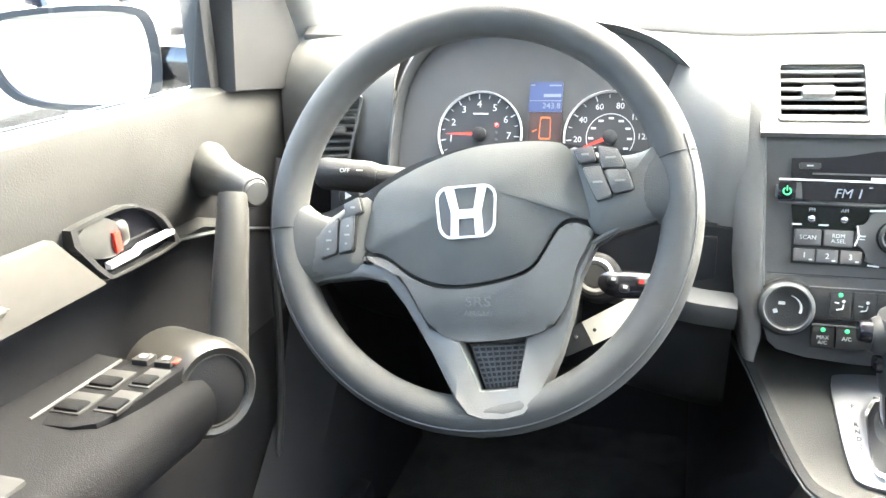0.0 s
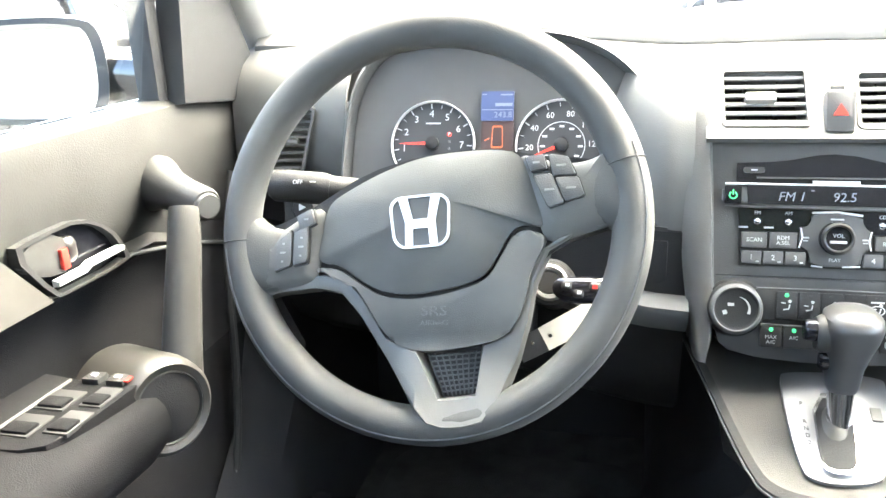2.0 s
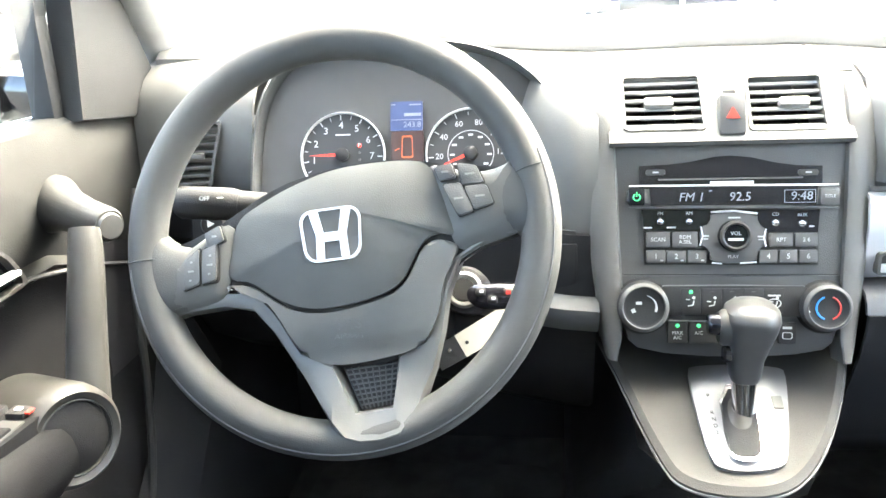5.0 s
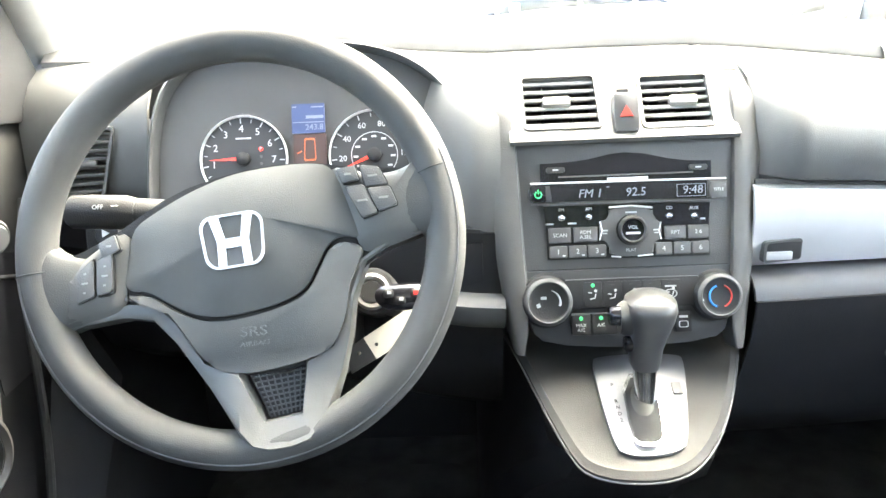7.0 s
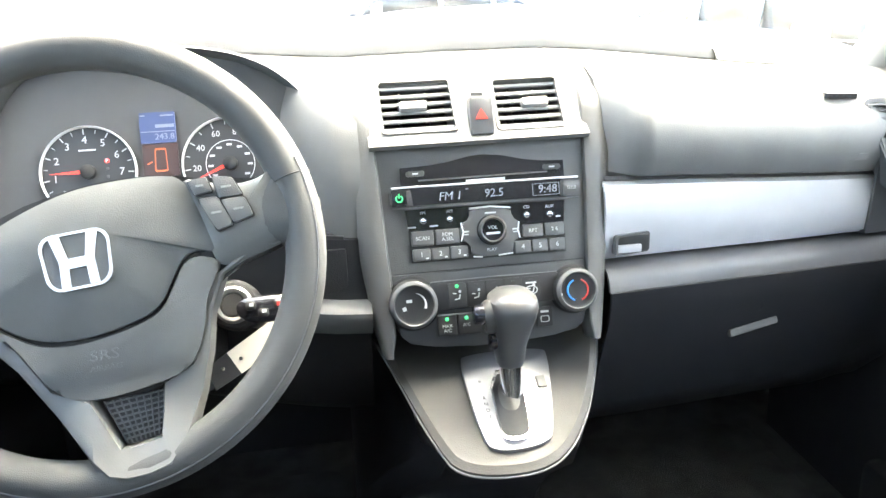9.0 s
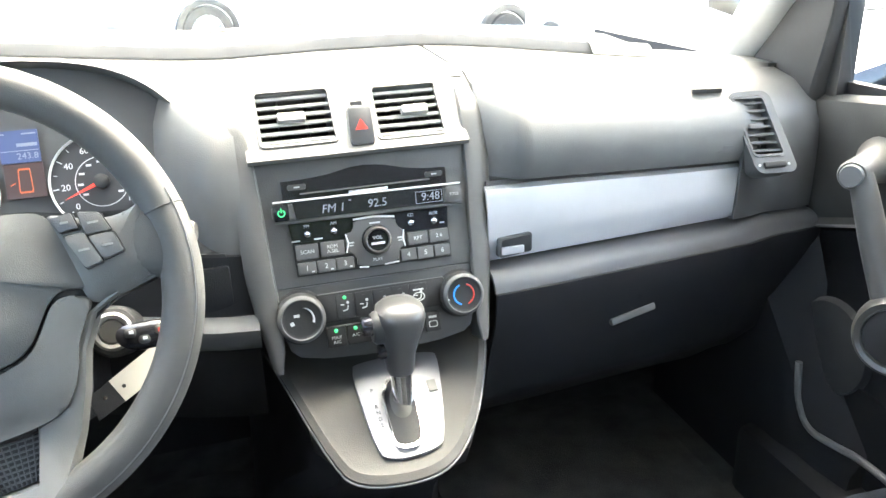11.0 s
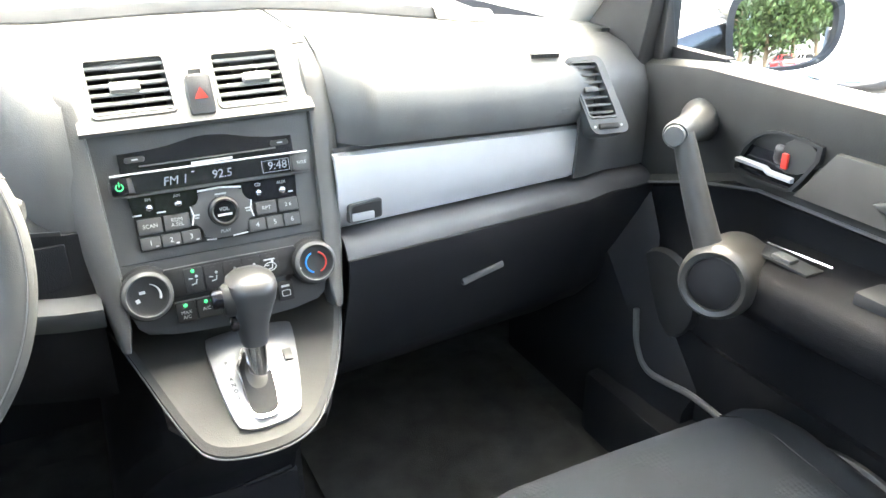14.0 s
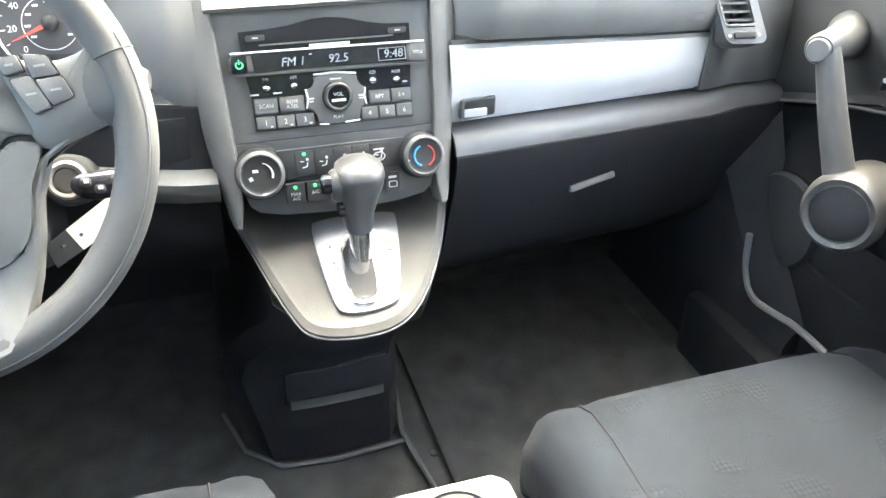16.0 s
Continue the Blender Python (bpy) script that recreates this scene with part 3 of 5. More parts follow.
part("stalk_end", tube([(-0.08, 0.02, -0.01), (0.0, 0.004, 0.0), (0.018, 0, 0.002), (0.024, -0.001, 0.002)], [0.01, 0.012, 0.0125, 0.008], 16), DARK, wiper)
mirror_switch = thing("mirror_switch", "small black mirror adjuster knob with white mark", "switch", leaning((-0.548, 0.15, 0.625), 10))
part("switch_plate", prism(rounded(0.05, 0.055, 0.005), -0.05, 0.0, 0.002), DARK, mirror_switch)
sk = part("switch_knob", lathe([(0.015, 0), (0.014, 0.008), (0.012, 0.010), (0.001, 0.0102)], 24, c=(0.002, -0.002, 0)), DARK, mirror_switch)
part("switch_mark", prism(mm((-3, -5), (5, -1), (-3, 3)), 0.0102, 0.0108), WHITE, sk, smooth=False)
part("switch_print", box(0.018, 0.0025, 0.0006, (0, 0.02, 0.0003)), WHITE, sk, smooth=False)

ign = thing("ignition_lock", "metal ignition lock ring on dark housing", "ignition", leaning((-0.272, 0.125, 0.555), 25))
part("lock_housing", lathe([(0.026, -0.06), (0.026, -0.008), (0.023, -0.002), (0.018, 0.0)], 28), DARK, ign)
part("lock_ring", lathe([(0.0195, -0.002), (0.019, 0.003), (0.0165, 0.005), (0.013, 0.004), (0.012, -0.002)], 28), material("worn_metal", (0.3, 0.29, 0.27), 0.35, metal=0.8), ign, "worn metal ring")
part("lock_barrel", lathe([(0.012, -0.002), (0.0115, 0.004), (0.001, 0.004)], 20), METALG, ign)
key = thing("car_key", "black remote car key with buttons in the ignition", "key", leaning((-0.238, 0.105, 0.556), 25) @ pose(0, 0, 0, 0, 0, 0))
body = part("key_head", dome(smooth_poly(mm((-30, 4), (-22, 12), (8, 14), (28, 11), (31, 0), (24, -12), (-10, -15), (-26, -8)), 2), 0.004, 0.011, 3, 5, floor=-0.006), GLOSS, key)
for x, y, w, h, m in ((-14, 3, 11, 9, DARK), (-2, -4, 11, 9, DARK), (14, 3, 12, 9, METALG)):
    part("key_button", dome(rounded(w / 1000, h / 1000, 0.0035, (x / 1000, y / 1000)), 0.0105, 0.0125, 3, 3, floor=0.008), m, body)
for x, y in ((-13, 4), (-1, -3)):
    part("key_print", box(0.004, 0.003, 0.0006, (x / 1000, y / 1000, 0.0128)), WHITE, body, smooth=False)
part("key_print", box(0.005, 0.004, 0.0006, (0.014, 0.003, 0.0128)), RED, body, "red print", smooth=False)
part("key_ring", lathe([(0.007, -0.001), (0.008, 0.001), (0.0095, 0.0), (0.008, -0.002)], 20, c=(0.026, -0.01, 0.008)), CHROME, key)
tagk = thing("paper_tag", "cream paper key tag hanging from the key ring", "tag", leaning((-0.252, 0.112, 0.512), 25) @ pose(0, 0, 0, 0, 0, 31))
part("tag_card", prism([(-0.028, -0.013), (0.045, -0.014), (0.05, -0.008), (0.05, 0.01), (0.044, 0.014), (-0.028, 0.013)], 0.0, 0.0008), CREAM, tagk, smooth=False)
tc = part("tag_clip", prism([(-0.058, -0.012), (-0.028, -0.013), (-0.028, 0.013), (-0.052, 0.012)], 0.0, 0.0014), DARK, tagk, "dark end of the tag", smooth=False)
part("tag_rivet", lathe([(0.002, 0.0014), (0.0018, 0.002), (0.0003, 0.0022)], 12, c=(-0.02, 0.0, -0.0006)), METALG, tagk)
part("tag_rivet", lathe([(0.0025, 0.0014), (0.002, 0.0024), (0.0003, 0.0026)], 12, c=(-0.04, 0.002, 0)), CHROME, tc)


# ---- air vents ----
def air_vent(name, m, w, h, slats, label, group, slant=0.0, tab=0.0, tab_w=0.03, slat_mat=None, rise=0.0):
    v = thing(name, label, "air vent", m, group=group)
    o = rounded(w + 0.006, h + 0.006, 0.006)
    i = rounded(w, h, 0.004)
    sh = lambda pts: [(x - slant * y, y) for x, y in pts]
    part("vent_frame", frame_ring(sh(o), sh(i), -0.05, 0.003), PILLAR if slat_mat is None else STACK, v)
    part("vent_backing", prism(sh(o), -0.052, -0.045), SHADE, v)
    for k in range(slats):
        y = -h / 2 + h * (k + 0.5) / slats
        s = loft([[(sx * w / 2 - slant * y, y + dy, z) for dy, z in ((-0.0019, -0.004), (-0.0014, -0.0018), (0.0016, -0.0012), (0.0025 + 0.02 * rise, -0.02), (0.022 * rise, -0.022))] for sx in (-1, 1)])
        part("slat", s, slat_mat or SLAT, v)
    part("direction_tab", box(tab_w, h * (0.17 if slat_mat is None else 0.1), 0.012, (tab, 0.0, -0.001), 0.003), slat_mat or SLAT, v)
    for k in (-1, 1):
        part("inner_vane", box(0.0015, h, 0.03, (k * w * 0.2, 0, -0.03)), DARK, v)
    return v


CSM = leaning((0, 0.14, 0.53), 16.4)
VNM = leaning((0, 0.1828, 0.6967), 46.4)
air_vent("air_vent", VNM @ Matrix.Translation((-0.064, 0.0485, 0.0)), 0.078, 0.067, 6, "square dash air vent with horizontal slats and tab", "dash air vents", 0.01, -0.004, rise=0.62)
air_vent("air_vent", VNM @ Matrix.Translation((0.06, 0.0445, 0.0)), 0.072, 0.066, 6, "square dash air vent with horizontal slats and tab", "dash air vents", -0.03, 0.008, rise=0.62)
air_vent("air_vent", Matrix.Translation((-0.606, 0.245, 0.679)) @ pose(0, 0, 0, 0, 0, 14) @ leaning((0, 0, 0), 4), 0.048, 0.075, 8, "tall side air vent with horizontal slats", "side air vents", -0.28, 0.004, 0.02, PILLAR, 0.1)
sv = air_vent("air_vent", Matrix.Translation((0.541, 0.238, 0.657)) @ pose(0, 0, 0, 0, 0, -8) @ leaning((0, 0, 0), 27), 0.04, 0.076, 7, "tall side air vent with horizontal slats", "side air vents", 0.26, -0.004, 0.02, STACK, 0.2)
part("vent_surround", frame_ring([(x - 0.26 * y, y) for x, y in rounded(0.058, 0.112, 0.012, (0.003, -0.008))], [(x - 0.26 * y, y) for x, y in rounded(0.044, 0.084, 0.006)], -0.03, 0.0015), STACK, sv, "grey vent surround")
part("vent_wheel", box(0.03, 0.008, 0.008, (0.0145, -0.053, 0.002), 0.002), DARK, sv)
for x in (-0.006, 0.035):
    part("vent_symbol", lathe([(0.002, 0), (0.0018, 0.001), (0.0003, 0.0011)], 10, c=(x, -0.053, 0.002)), WHITE, sv)

# ---- centre stack ----
stack = thing("centre_stack", "grey centre stack framing radio and climate controls", "console", CSM)
face = smooth_poly(mm((-115, 172), (-115, 168), (-109, 20), (-106, -30), (-88, -46), (0, -52), (88, -46), (105, -32), (108, 20), (114, 164), (114, 170)), 1)
part("face_panel", prism([(-0.115, 0.173)] + [p for p in face if p[1] < 0.165] + [(0.114, 0.172)], -0.06, 0.0, 0.002), STACK, stack, "mid grey face panel")


def side_pillar(inner, outer):
    """A rounded cheek beside the face panel, as tables of height and x; its top leans back into the dashboard."""
    rings = []
    for y in spread(-0.056, 0.265, 30):
        a, b = curve_at(inner, y), curve_at(outer, y)
        back = -0.0 if y < 0.12 else -1.6 * (y - 0.12) ** 2 - 11.0 * max(0.0, y - 0.2) ** 2
        rings.append([(a + (b - a) * f, y, z + back) for f, z in ((0.0, -0.03), (0.0, 0.003), (0.03, 0.0065), (0.12, 0.0075), (0.45, 0.006), (0.7, 0.002), (0.87, -0.004), (0.97, -0.014), (1.0, -0.026), (1.02, -0.1))])
    return sweep_sheet(rings, 0.002)


part("left_pillar", side_pillar(((-0.056, -0.113), (-0.03, -0.108), (0.023, -0.109), (0.06, -0.111), (0.126, -0.1135), (0.172, -0.1155), (0.24, -0.121)), ((-0.056, -0.122), (-0.04, -0.126), (0.01, -0.135), (0.06, -0.143), (0.121, -0.149), (0.174, -0.151), (0.24, -0.153))), PILLAR, stack, "lighter grey rounded side cheek")
part("right_pillar", side_pillar(((-0.056, 0.110), (-0.03, 0.106), (0.023, 0.108), (0.06, 0.110), (0.126, 0.1125), (0.172, 0.1145), (0.24, 0.12)), ((-0.056, 0.123), (-0.04, 0.127), (0.01, 0.134), (0.06, 0.14), (0.121, 0.147), (0.174, 0.152), (0.24, 0.156))), PILLAR, stack, "lighter grey rounded side cheek")
part("cheek_line", tube([(-0.1155, 0.171, 0.0025), (-0.1128, 0.126, 0.0025), (-0.1102, 0.06, 0.0025), (-0.108, 0.02, 0.0025)], 0.0007, 6), SLAT, stack, "thin bright edge line")


def holed_plate(xs, ys, holes, roll):
    """A plate over the grid xs by ys, open at the cells named; its upper rows roll back."""
    own = bmesh.new()
    grid = [[own.verts.new((x, y, z)) for x in xs] for y, z in zip(ys, roll)]
    for r in range(len(ys) - 1):
        for c in range(len(xs) - 1):
            if (r, c) not in holes:
                own.faces.new((grid[r][c], grid[r][c + 1], grid[r + 1][c + 1], grid[r + 1][c]))
    bmesh.ops.recalc_face_normals(own, faces=own.faces)
    bmesh.ops.solidify(own, geom=own.faces[:], thickness=0.006)
    return own


housing = holed_plate((-0.121, -0.115, -0.103, -0.025, 0.024, 0.096, 0.113, 0.12), (-0.004, 0.003, 0.013, 0.08, 0.084, 0.09, 0.096), {(2, 2), (2, 4)}, (0.004, 0.003, 0.001, 0.0005, -0.001, -0.005, -0.012))
bmesh.ops.transform(housing, matrix=CSM.inverted() @ VNM, verts=housing.verts)
part("vent_housing", housing, DASH, stack, "grey housing round the two vents")
part("vent_housing_sill", box(0.224, 0.006, 0.03, (-0.0005, 0.1738, -0.0095), 0.0025), DASH, stack)
hz = thing("hazard_switch", "grey hazard light button with red triangle", "switch", VNM @ Matrix.Translation((0.0025, 0.0255, 0.006)) @ pose(0, 0, 0, 22))
hb = part("hazard_button", prism(soft_poly(mm((-12, 22), (12, 22), (13, -21), (-13, -21)), 0.09), -0.01, 0.008, 0.003), STACK, hz)
part("hazard_mark", prism(mm((0, 7), (7, -5), (-7, -5)), 0.007, 0.0093), RED, hb, "red triangle", smooth=False)
part("sensor_slot", box(0.013, 0.007, 0.003, (0.001, 0.027, -0.012)), SHADE, hz)

radio = thing("car_radio", "black car radio with lit display, dial and buttons", "car radio", CSM)
part("disc_panel", prism(mm((-90, 147), (-60, 148), (-40, 150), (-15, 155), (0, 156), (20, 154), (45, 148), (65, 145), (90, 144), (90, 124), (-90, 124)), 0.0, 0.0035), GLOSS, radio, "gloss black curved disc panel")
part("disc_slot", box(0.142, 0.0016, 0.002, (0, 0.1325, 0.0042)), PILLAR, radio)
part("disc_label", box(0.043, 0.003, 0.001, (0.002, 0.1285, 0.004)), WHITE, radio, "bar of unreadable white print")
for x, y in ((-74, 140), (76, 137.5)):
    b = part("disc_button", prism(rounded(0.02, 0.006, 0.0028, (x / 1000, y / 1000)), 0.003, 0.006, 0.001), GRIPM, radio)
    part("button_mark", box(0.006, 0.0014, 0.0006, (x / 1000, y / 1000, 0.0062)), WHITE, b, smooth=False)
strip = part("display_strip", prism(smooth_poly(mm((-103, 126), (-103, 104), (105, 102), (106, 124)), 1), 0.0, 0.008, 0.0015), STACK, radio)
part("strip_edge", tube([(-0.101, 0.1262, 0.0075), (0, 0.1256, 0.0082), (0.104, 0.1245, 0.0075)], 0.001, 6), RINGM, strip, "thin bright edge")
part("strip_edge", tube([(-0.101, 0.1038, 0.0075), (0, 0.103, 0.0082), (0.104, 0.102, 0.0075)], 0.0008, 6), SEAL, strip)
disp = part("display", prism(mm((-81, 125), (-79, 106), (83, 104.5), (84, 123.5)), 0.006, 0.0088), GLOSS, strip, "dark lit display")
lettering("FM 1", 0.0125, -0.039, 0.1135, 0.0092, LCDTXT, disp, "display_text", lean=0.2)
lettering("92.5", 0.0125, 0.009, 0.1135, 0.0092, LCDTXT, disp, "display_text", lean=0.1)
lettering("9:48", 0.0125, 0.0685, 0.1135, 0.0092, LCDTXT, disp, "display_text", lean=0.1)
part("display_frame", frame_ring(mm((52, 120), (52, 107), (82, 107), (82, 120)), mm((52.5, 119.5), (52.5, 107.5), (81.5, 107.5), (81.5, 119.5)), 0.0088, 0.0092), LCDTXT, disp, smooth=False)
part("display_dot", box(0.003, 0.0012, 0.0004, (-0.02, 0.12, 0.009)), LCDTXT, disp, smooth=False)
pb = part("power_button", prism(rounded(0.016, 0.018, 0.002, (-0.0935, 0.115)), 0.006, 0.0098, 0.001), GLOSS, strip)
ring = [(-0.0935 + 0.0034 * math.cos(radians(a)), 0.1145 + 0.0034 * math.sin(radians(a))) for a in range(120, 421, 15)]
part("power_symbol", tube([(x, y, 0.0101) for x, y in ring], 0.0006, 6), GREEN, pb, "green lit power symbol")
part("power_symbol", box(0.001, 0.005, 0.0006, (-0.0935, 0.1175, 0.0101)), GREEN, pb)
tb = part("title_button", prism(rounded(0.018, 0.017, 0.002, (0.0955, 0.113)), 0.006, 0.0094, 0.001), STACK, strip)
lettering("TITLE", 0.0045, 0.0955, 0.113, 0.0098, WHITE, tb, "button_text")
part("button_field", prism(mm((-88, 102), (-85, 80), (86, 77), (88, 100)), 0.0, 0.003), GLOSS, radio, "gloss black button field")
for x, y, t in ((-69, 89, "FM"), (-40, 89, "AM"), (45, 87, "CD"), (71, 86, "AUX")):
    b = part("source_button", dome([(x / 1000 + 0.0042 * math.cos(radians(a)), y / 1000 + 0.0042 * math.sin(radians(a))) for a in range(0, 360, 20)], 0.0035, 0.007, 2, 4, floor=0.0), CHROME, radio, "small silver source button")
    lettering(t, 0.0048, x / 1000, y / 1000 + 0.0085, 0.0033, WHITE, b, "button_text")
for x, w in ((-82, 9), (-58, 9), (80, 5)):
    part("print_bar", box(w / 1000, 0.0016, 0.0005, (x / 1000, 0.083, 0.0032)), WHITE, radio, smooth=False)


def radio_button(x0, y0, x1, y1, text, size=0.006):
    w, h = (x1 - x0) / 1000 - 0.0012, (y0 - y1) / 1000 - 0.0012
    c = ((x0 + x1) / 2000, (y0 + y1) / 2000)
    b = part("radio_button", prism(rounded(w, h, 0.0012, c, 2), 0.0, 0.0058, 0.0012), STACK, radio)
    lines = text.split("/")
    for k, t in enumerate(lines):
        lettering(t, size, c[0], c[1] + (len(lines) - 1) * size * 0.45 - k * size * 0.9, 0.0061, WHITE, b, "button_text")
    return b


part("button_seat", prism(mm((-86, 80), (-85, 44.5), (87, 43.5), (87, 78)), 0.0, 0.0015), SHADE, radio)
radio_button(-84, 79, -59, 62, "SCAN", 0.0058)
radio_button(-58, 79, -31, 62, "RDM/A.SEL", 0.0055)
radio_button(38, 77, 62, 62, "RPT", 0.0058)
radio_button(62.5, 77, 86, 62, "2/6".replace("/", " "), 0.0058)
for k in range(3):
    b = radio_button(-84 + 20.5 * k, 60, -63.5 + 20.5 * k, 46, str(k + 1), 0.0075)
    part("preset_light", box(0.003, 0.0015, 0.0005, (-0.068 + 0.0205 * k, 0.049, 0.006)), WHITE, b, smooth=False)
    radio_button(28 + 19.3 * k, 60, 47.3 + 19.3 * k, 45.5, str(k + 4), 0.0075)
cl = part("dial_surround", prism(smooth_poly(mm((-19, 99), (27, 97), (27, 84), (36, 81), (35, 63), (26, 61), (27, 46), (-20, 46), (-19, 62), (-30, 64), (-29, 84), (-19, 86)), 1), 0.0, 0.006, 0.0012), STACK, radio)
part("surround_edge", tube([(-0.019, 0.0985, 0.006), (0.004, 0.0995, 0.0062), (0.0265, 0.0965, 0.006)], 0.0012, 6), RINGM, cl, "bright edge")
for pts in (((-29, 84), (-27, 74), (-30, 64)), ((35, 81), (33, 72), (35, 63)), ((-18, 46.5), (-8, 45.5)), ((10, 46), (26, 47))):
    part("surround_edge", tube([(x / 1000, y / 1000, 0.0062) for x, y in pts], 0.0008, 6), RINGM, cl)
dial = part("tuning_dial", lathe([(0.0165, 0.005), (0.0165, 0.008), (0.015, 0.014), (0.0135, 0.0155), (0.0115, 0.0148), (0.0108, 0.0135), (0.001, 0.013)], 40, c=(0.004, 0.074, 0)), GLOSS, radio, "round black dial with bright rim")
part("dial_rim", lathe([(0.0155, 0.0125), (0.0146, 0.0152), (0.0132, 0.0164), (0.0118, 0.0156), (0.0112, 0.0138)], 40, c=(0.004, 0.074, 0)), METALG, dial)
lettering("VOL", 0.0055, 0.004, 0.0765, 0.0139, WHITE, dial, "dial_text")
part("dial_bar", box(0.015, 0.0026, 0.0005, (0.004, 0.0705, 0.0138)), WHITE, dial, smooth=False)
for x, y, w in ((4, 92.5, 12), (-24, 74, 6), (30, 73, 6)):
    part("surround_print", box(w / 1000, 0.0016, 0.0005, (x / 1000, y / 1000, 0.0063)), WHITE, cl, smooth=False)
    part("surround_print", box(w / 1300, 0.0012, 0.0005, (x / 1000, y / 1000 - 0.003, 0.0063)), WHITE, cl, smooth=False)
lettering("PLAY", 0.0048, 0.003, 0.0525, 0.0063, WHITE, cl, "button_text")

# ---- climate controls ----
climate = thing("climate_panel", "dark climate control panel with two rotary knobs", "climate control", CSM)
part("climate_backing", prism([(-0.1085, 0.033)] + [p for p in face if p[1] < 0.03] + [(0.108, 0.033)], -0.01, 0.0016, 0.0008), material("climate_charcoal", (0.04, 0.04, 0.04), 0.5, grain=0.2), climate, "darker charcoal backing")
part("panel_line", box(0.212, 0.001, 0.0006, (0, 0.034, 0.0004)), SHADE, climate, smooth=False)
bar = part("mode_bar", prism(rounded(0.143, 0.031, 0.003, (0.003, 0.007)), 0.0, 0.006, 0.0015), DARK, climate)
part("bar_edge", tube([(-0.067, 0.0226, 0.005), (0.003, 0.0232, 0.0056), (0.073, 0.0222, 0.005)], 0.0008, 6), SEAL, bar)
for k, x in enumerate((-39, -18, 2, 23, 43)):
    b = part("mode_button", prism(rounded(0.0195, 0.027, 0.001, (x / 1000, 0.0065), 2), 0.004, 0.0068, 0.0006), DARK, bar)
    part("mode_light", lathe([(0.0021, 0.0066), (0.002, 0.0076), (0.0003, 0.008)], 12, c=(x / 1000, 0.0165, 0)) if k == 0 else box(0.004, 0.0012, 0.0008, (x / 1000, 0.0165, 0.007)), GREEN if k == 0 else SHADE, b, "lit green light" if k == 0 else "")
    icon = bmesh.new()
    lathe([(0.0016, 0.0068), (0.0015, 0.0073), (0.0003, 0.0074)], 10, icon, (x / 1000 + 0.003, 0.0105, 0))
    tube([(x / 1000 + 0.003, 0.0075, 0.007), (x / 1000 + 0.002, 0.003, 0.007), (x / 1000 - 0.003, 0.002, 0.007)], 0.0007, 5, icon)
    tube([(x / 1000 - 0.005, 0.009 - 0.002 * (k % 3), 0.007), (x / 1000 - 0.001, 0.0085 - 0.002 * (k % 3), 0.007)], 0.0006, 5, icon)
    if k == 4:
        frame_ring([(x / 1000 + 0.007 * math.cos(radians(a)), 0.005 + 0.005 * math.sin(radians(a))) for a in range(0, 360, 20)], [(x / 1000 + 0.006 * math.cos(radians(a)), 0.005 + 0.004 * math.sin(radians(a))) for a in range(0, 360, 20)], 0.0068, 0.0074, icon)
        box(0.012, 0.0016, 0.0005, (x / 1000, 0.013, 0.0071), bm=icon)
    part("mode_icon", icon, WHITE, b)
for x0, x1, text, lit in ((-63, -41.5, "MAX/A/C", 1), (-41, -13, "A/C", 1), (47, 65, "", 0)):
    w = (x1 - x0) / 1000
    cx = (x0 + x1) / 2000
    b = part("climate_button", prism(rounded(w - 0.001, 0.022, 0.0015, (cx, -0.0255), 2), 0.0, 0.006, 0.001), DARK, climate)
    if lit:
        part("button_light", lathe([(0.0022, 0.0058), (0.002, 0.0068), (0.0003, 0.0072)], 12, c=(cx if text == "MAX/A/C" else -0.031, -0.0185, 0)), GREEN, b, "lit green light")
        for k, t in enumerate(["MAX", "A/C"] if text == "MAX/A/C" else ["A/C"]):
            lettering(t, 0.0052, cx if text == "MAX/A/C" else -0.031, -0.026 - 0.005 * k, 0.0063, WHITE, b, "button_text")
    else:
        o = rounded(0.010, 0.007, 0.002, (cx, -0.028))
        part("heater_icon", frame_ring(o, scaled_about(o, 0.82), 0.006, 0.0066), WHITE, b)
        part("button_print", box(0.009, 0.0024, 0.0005, (cx, -0.02, 0.0062)), WHITE, b, smooth=False)
part("button_edge", tube([(-0.0625, -0.0135, 0.0055), (-0.013, -0.0138, 0.0055)], 0.0008, 6), SEAL, climate)
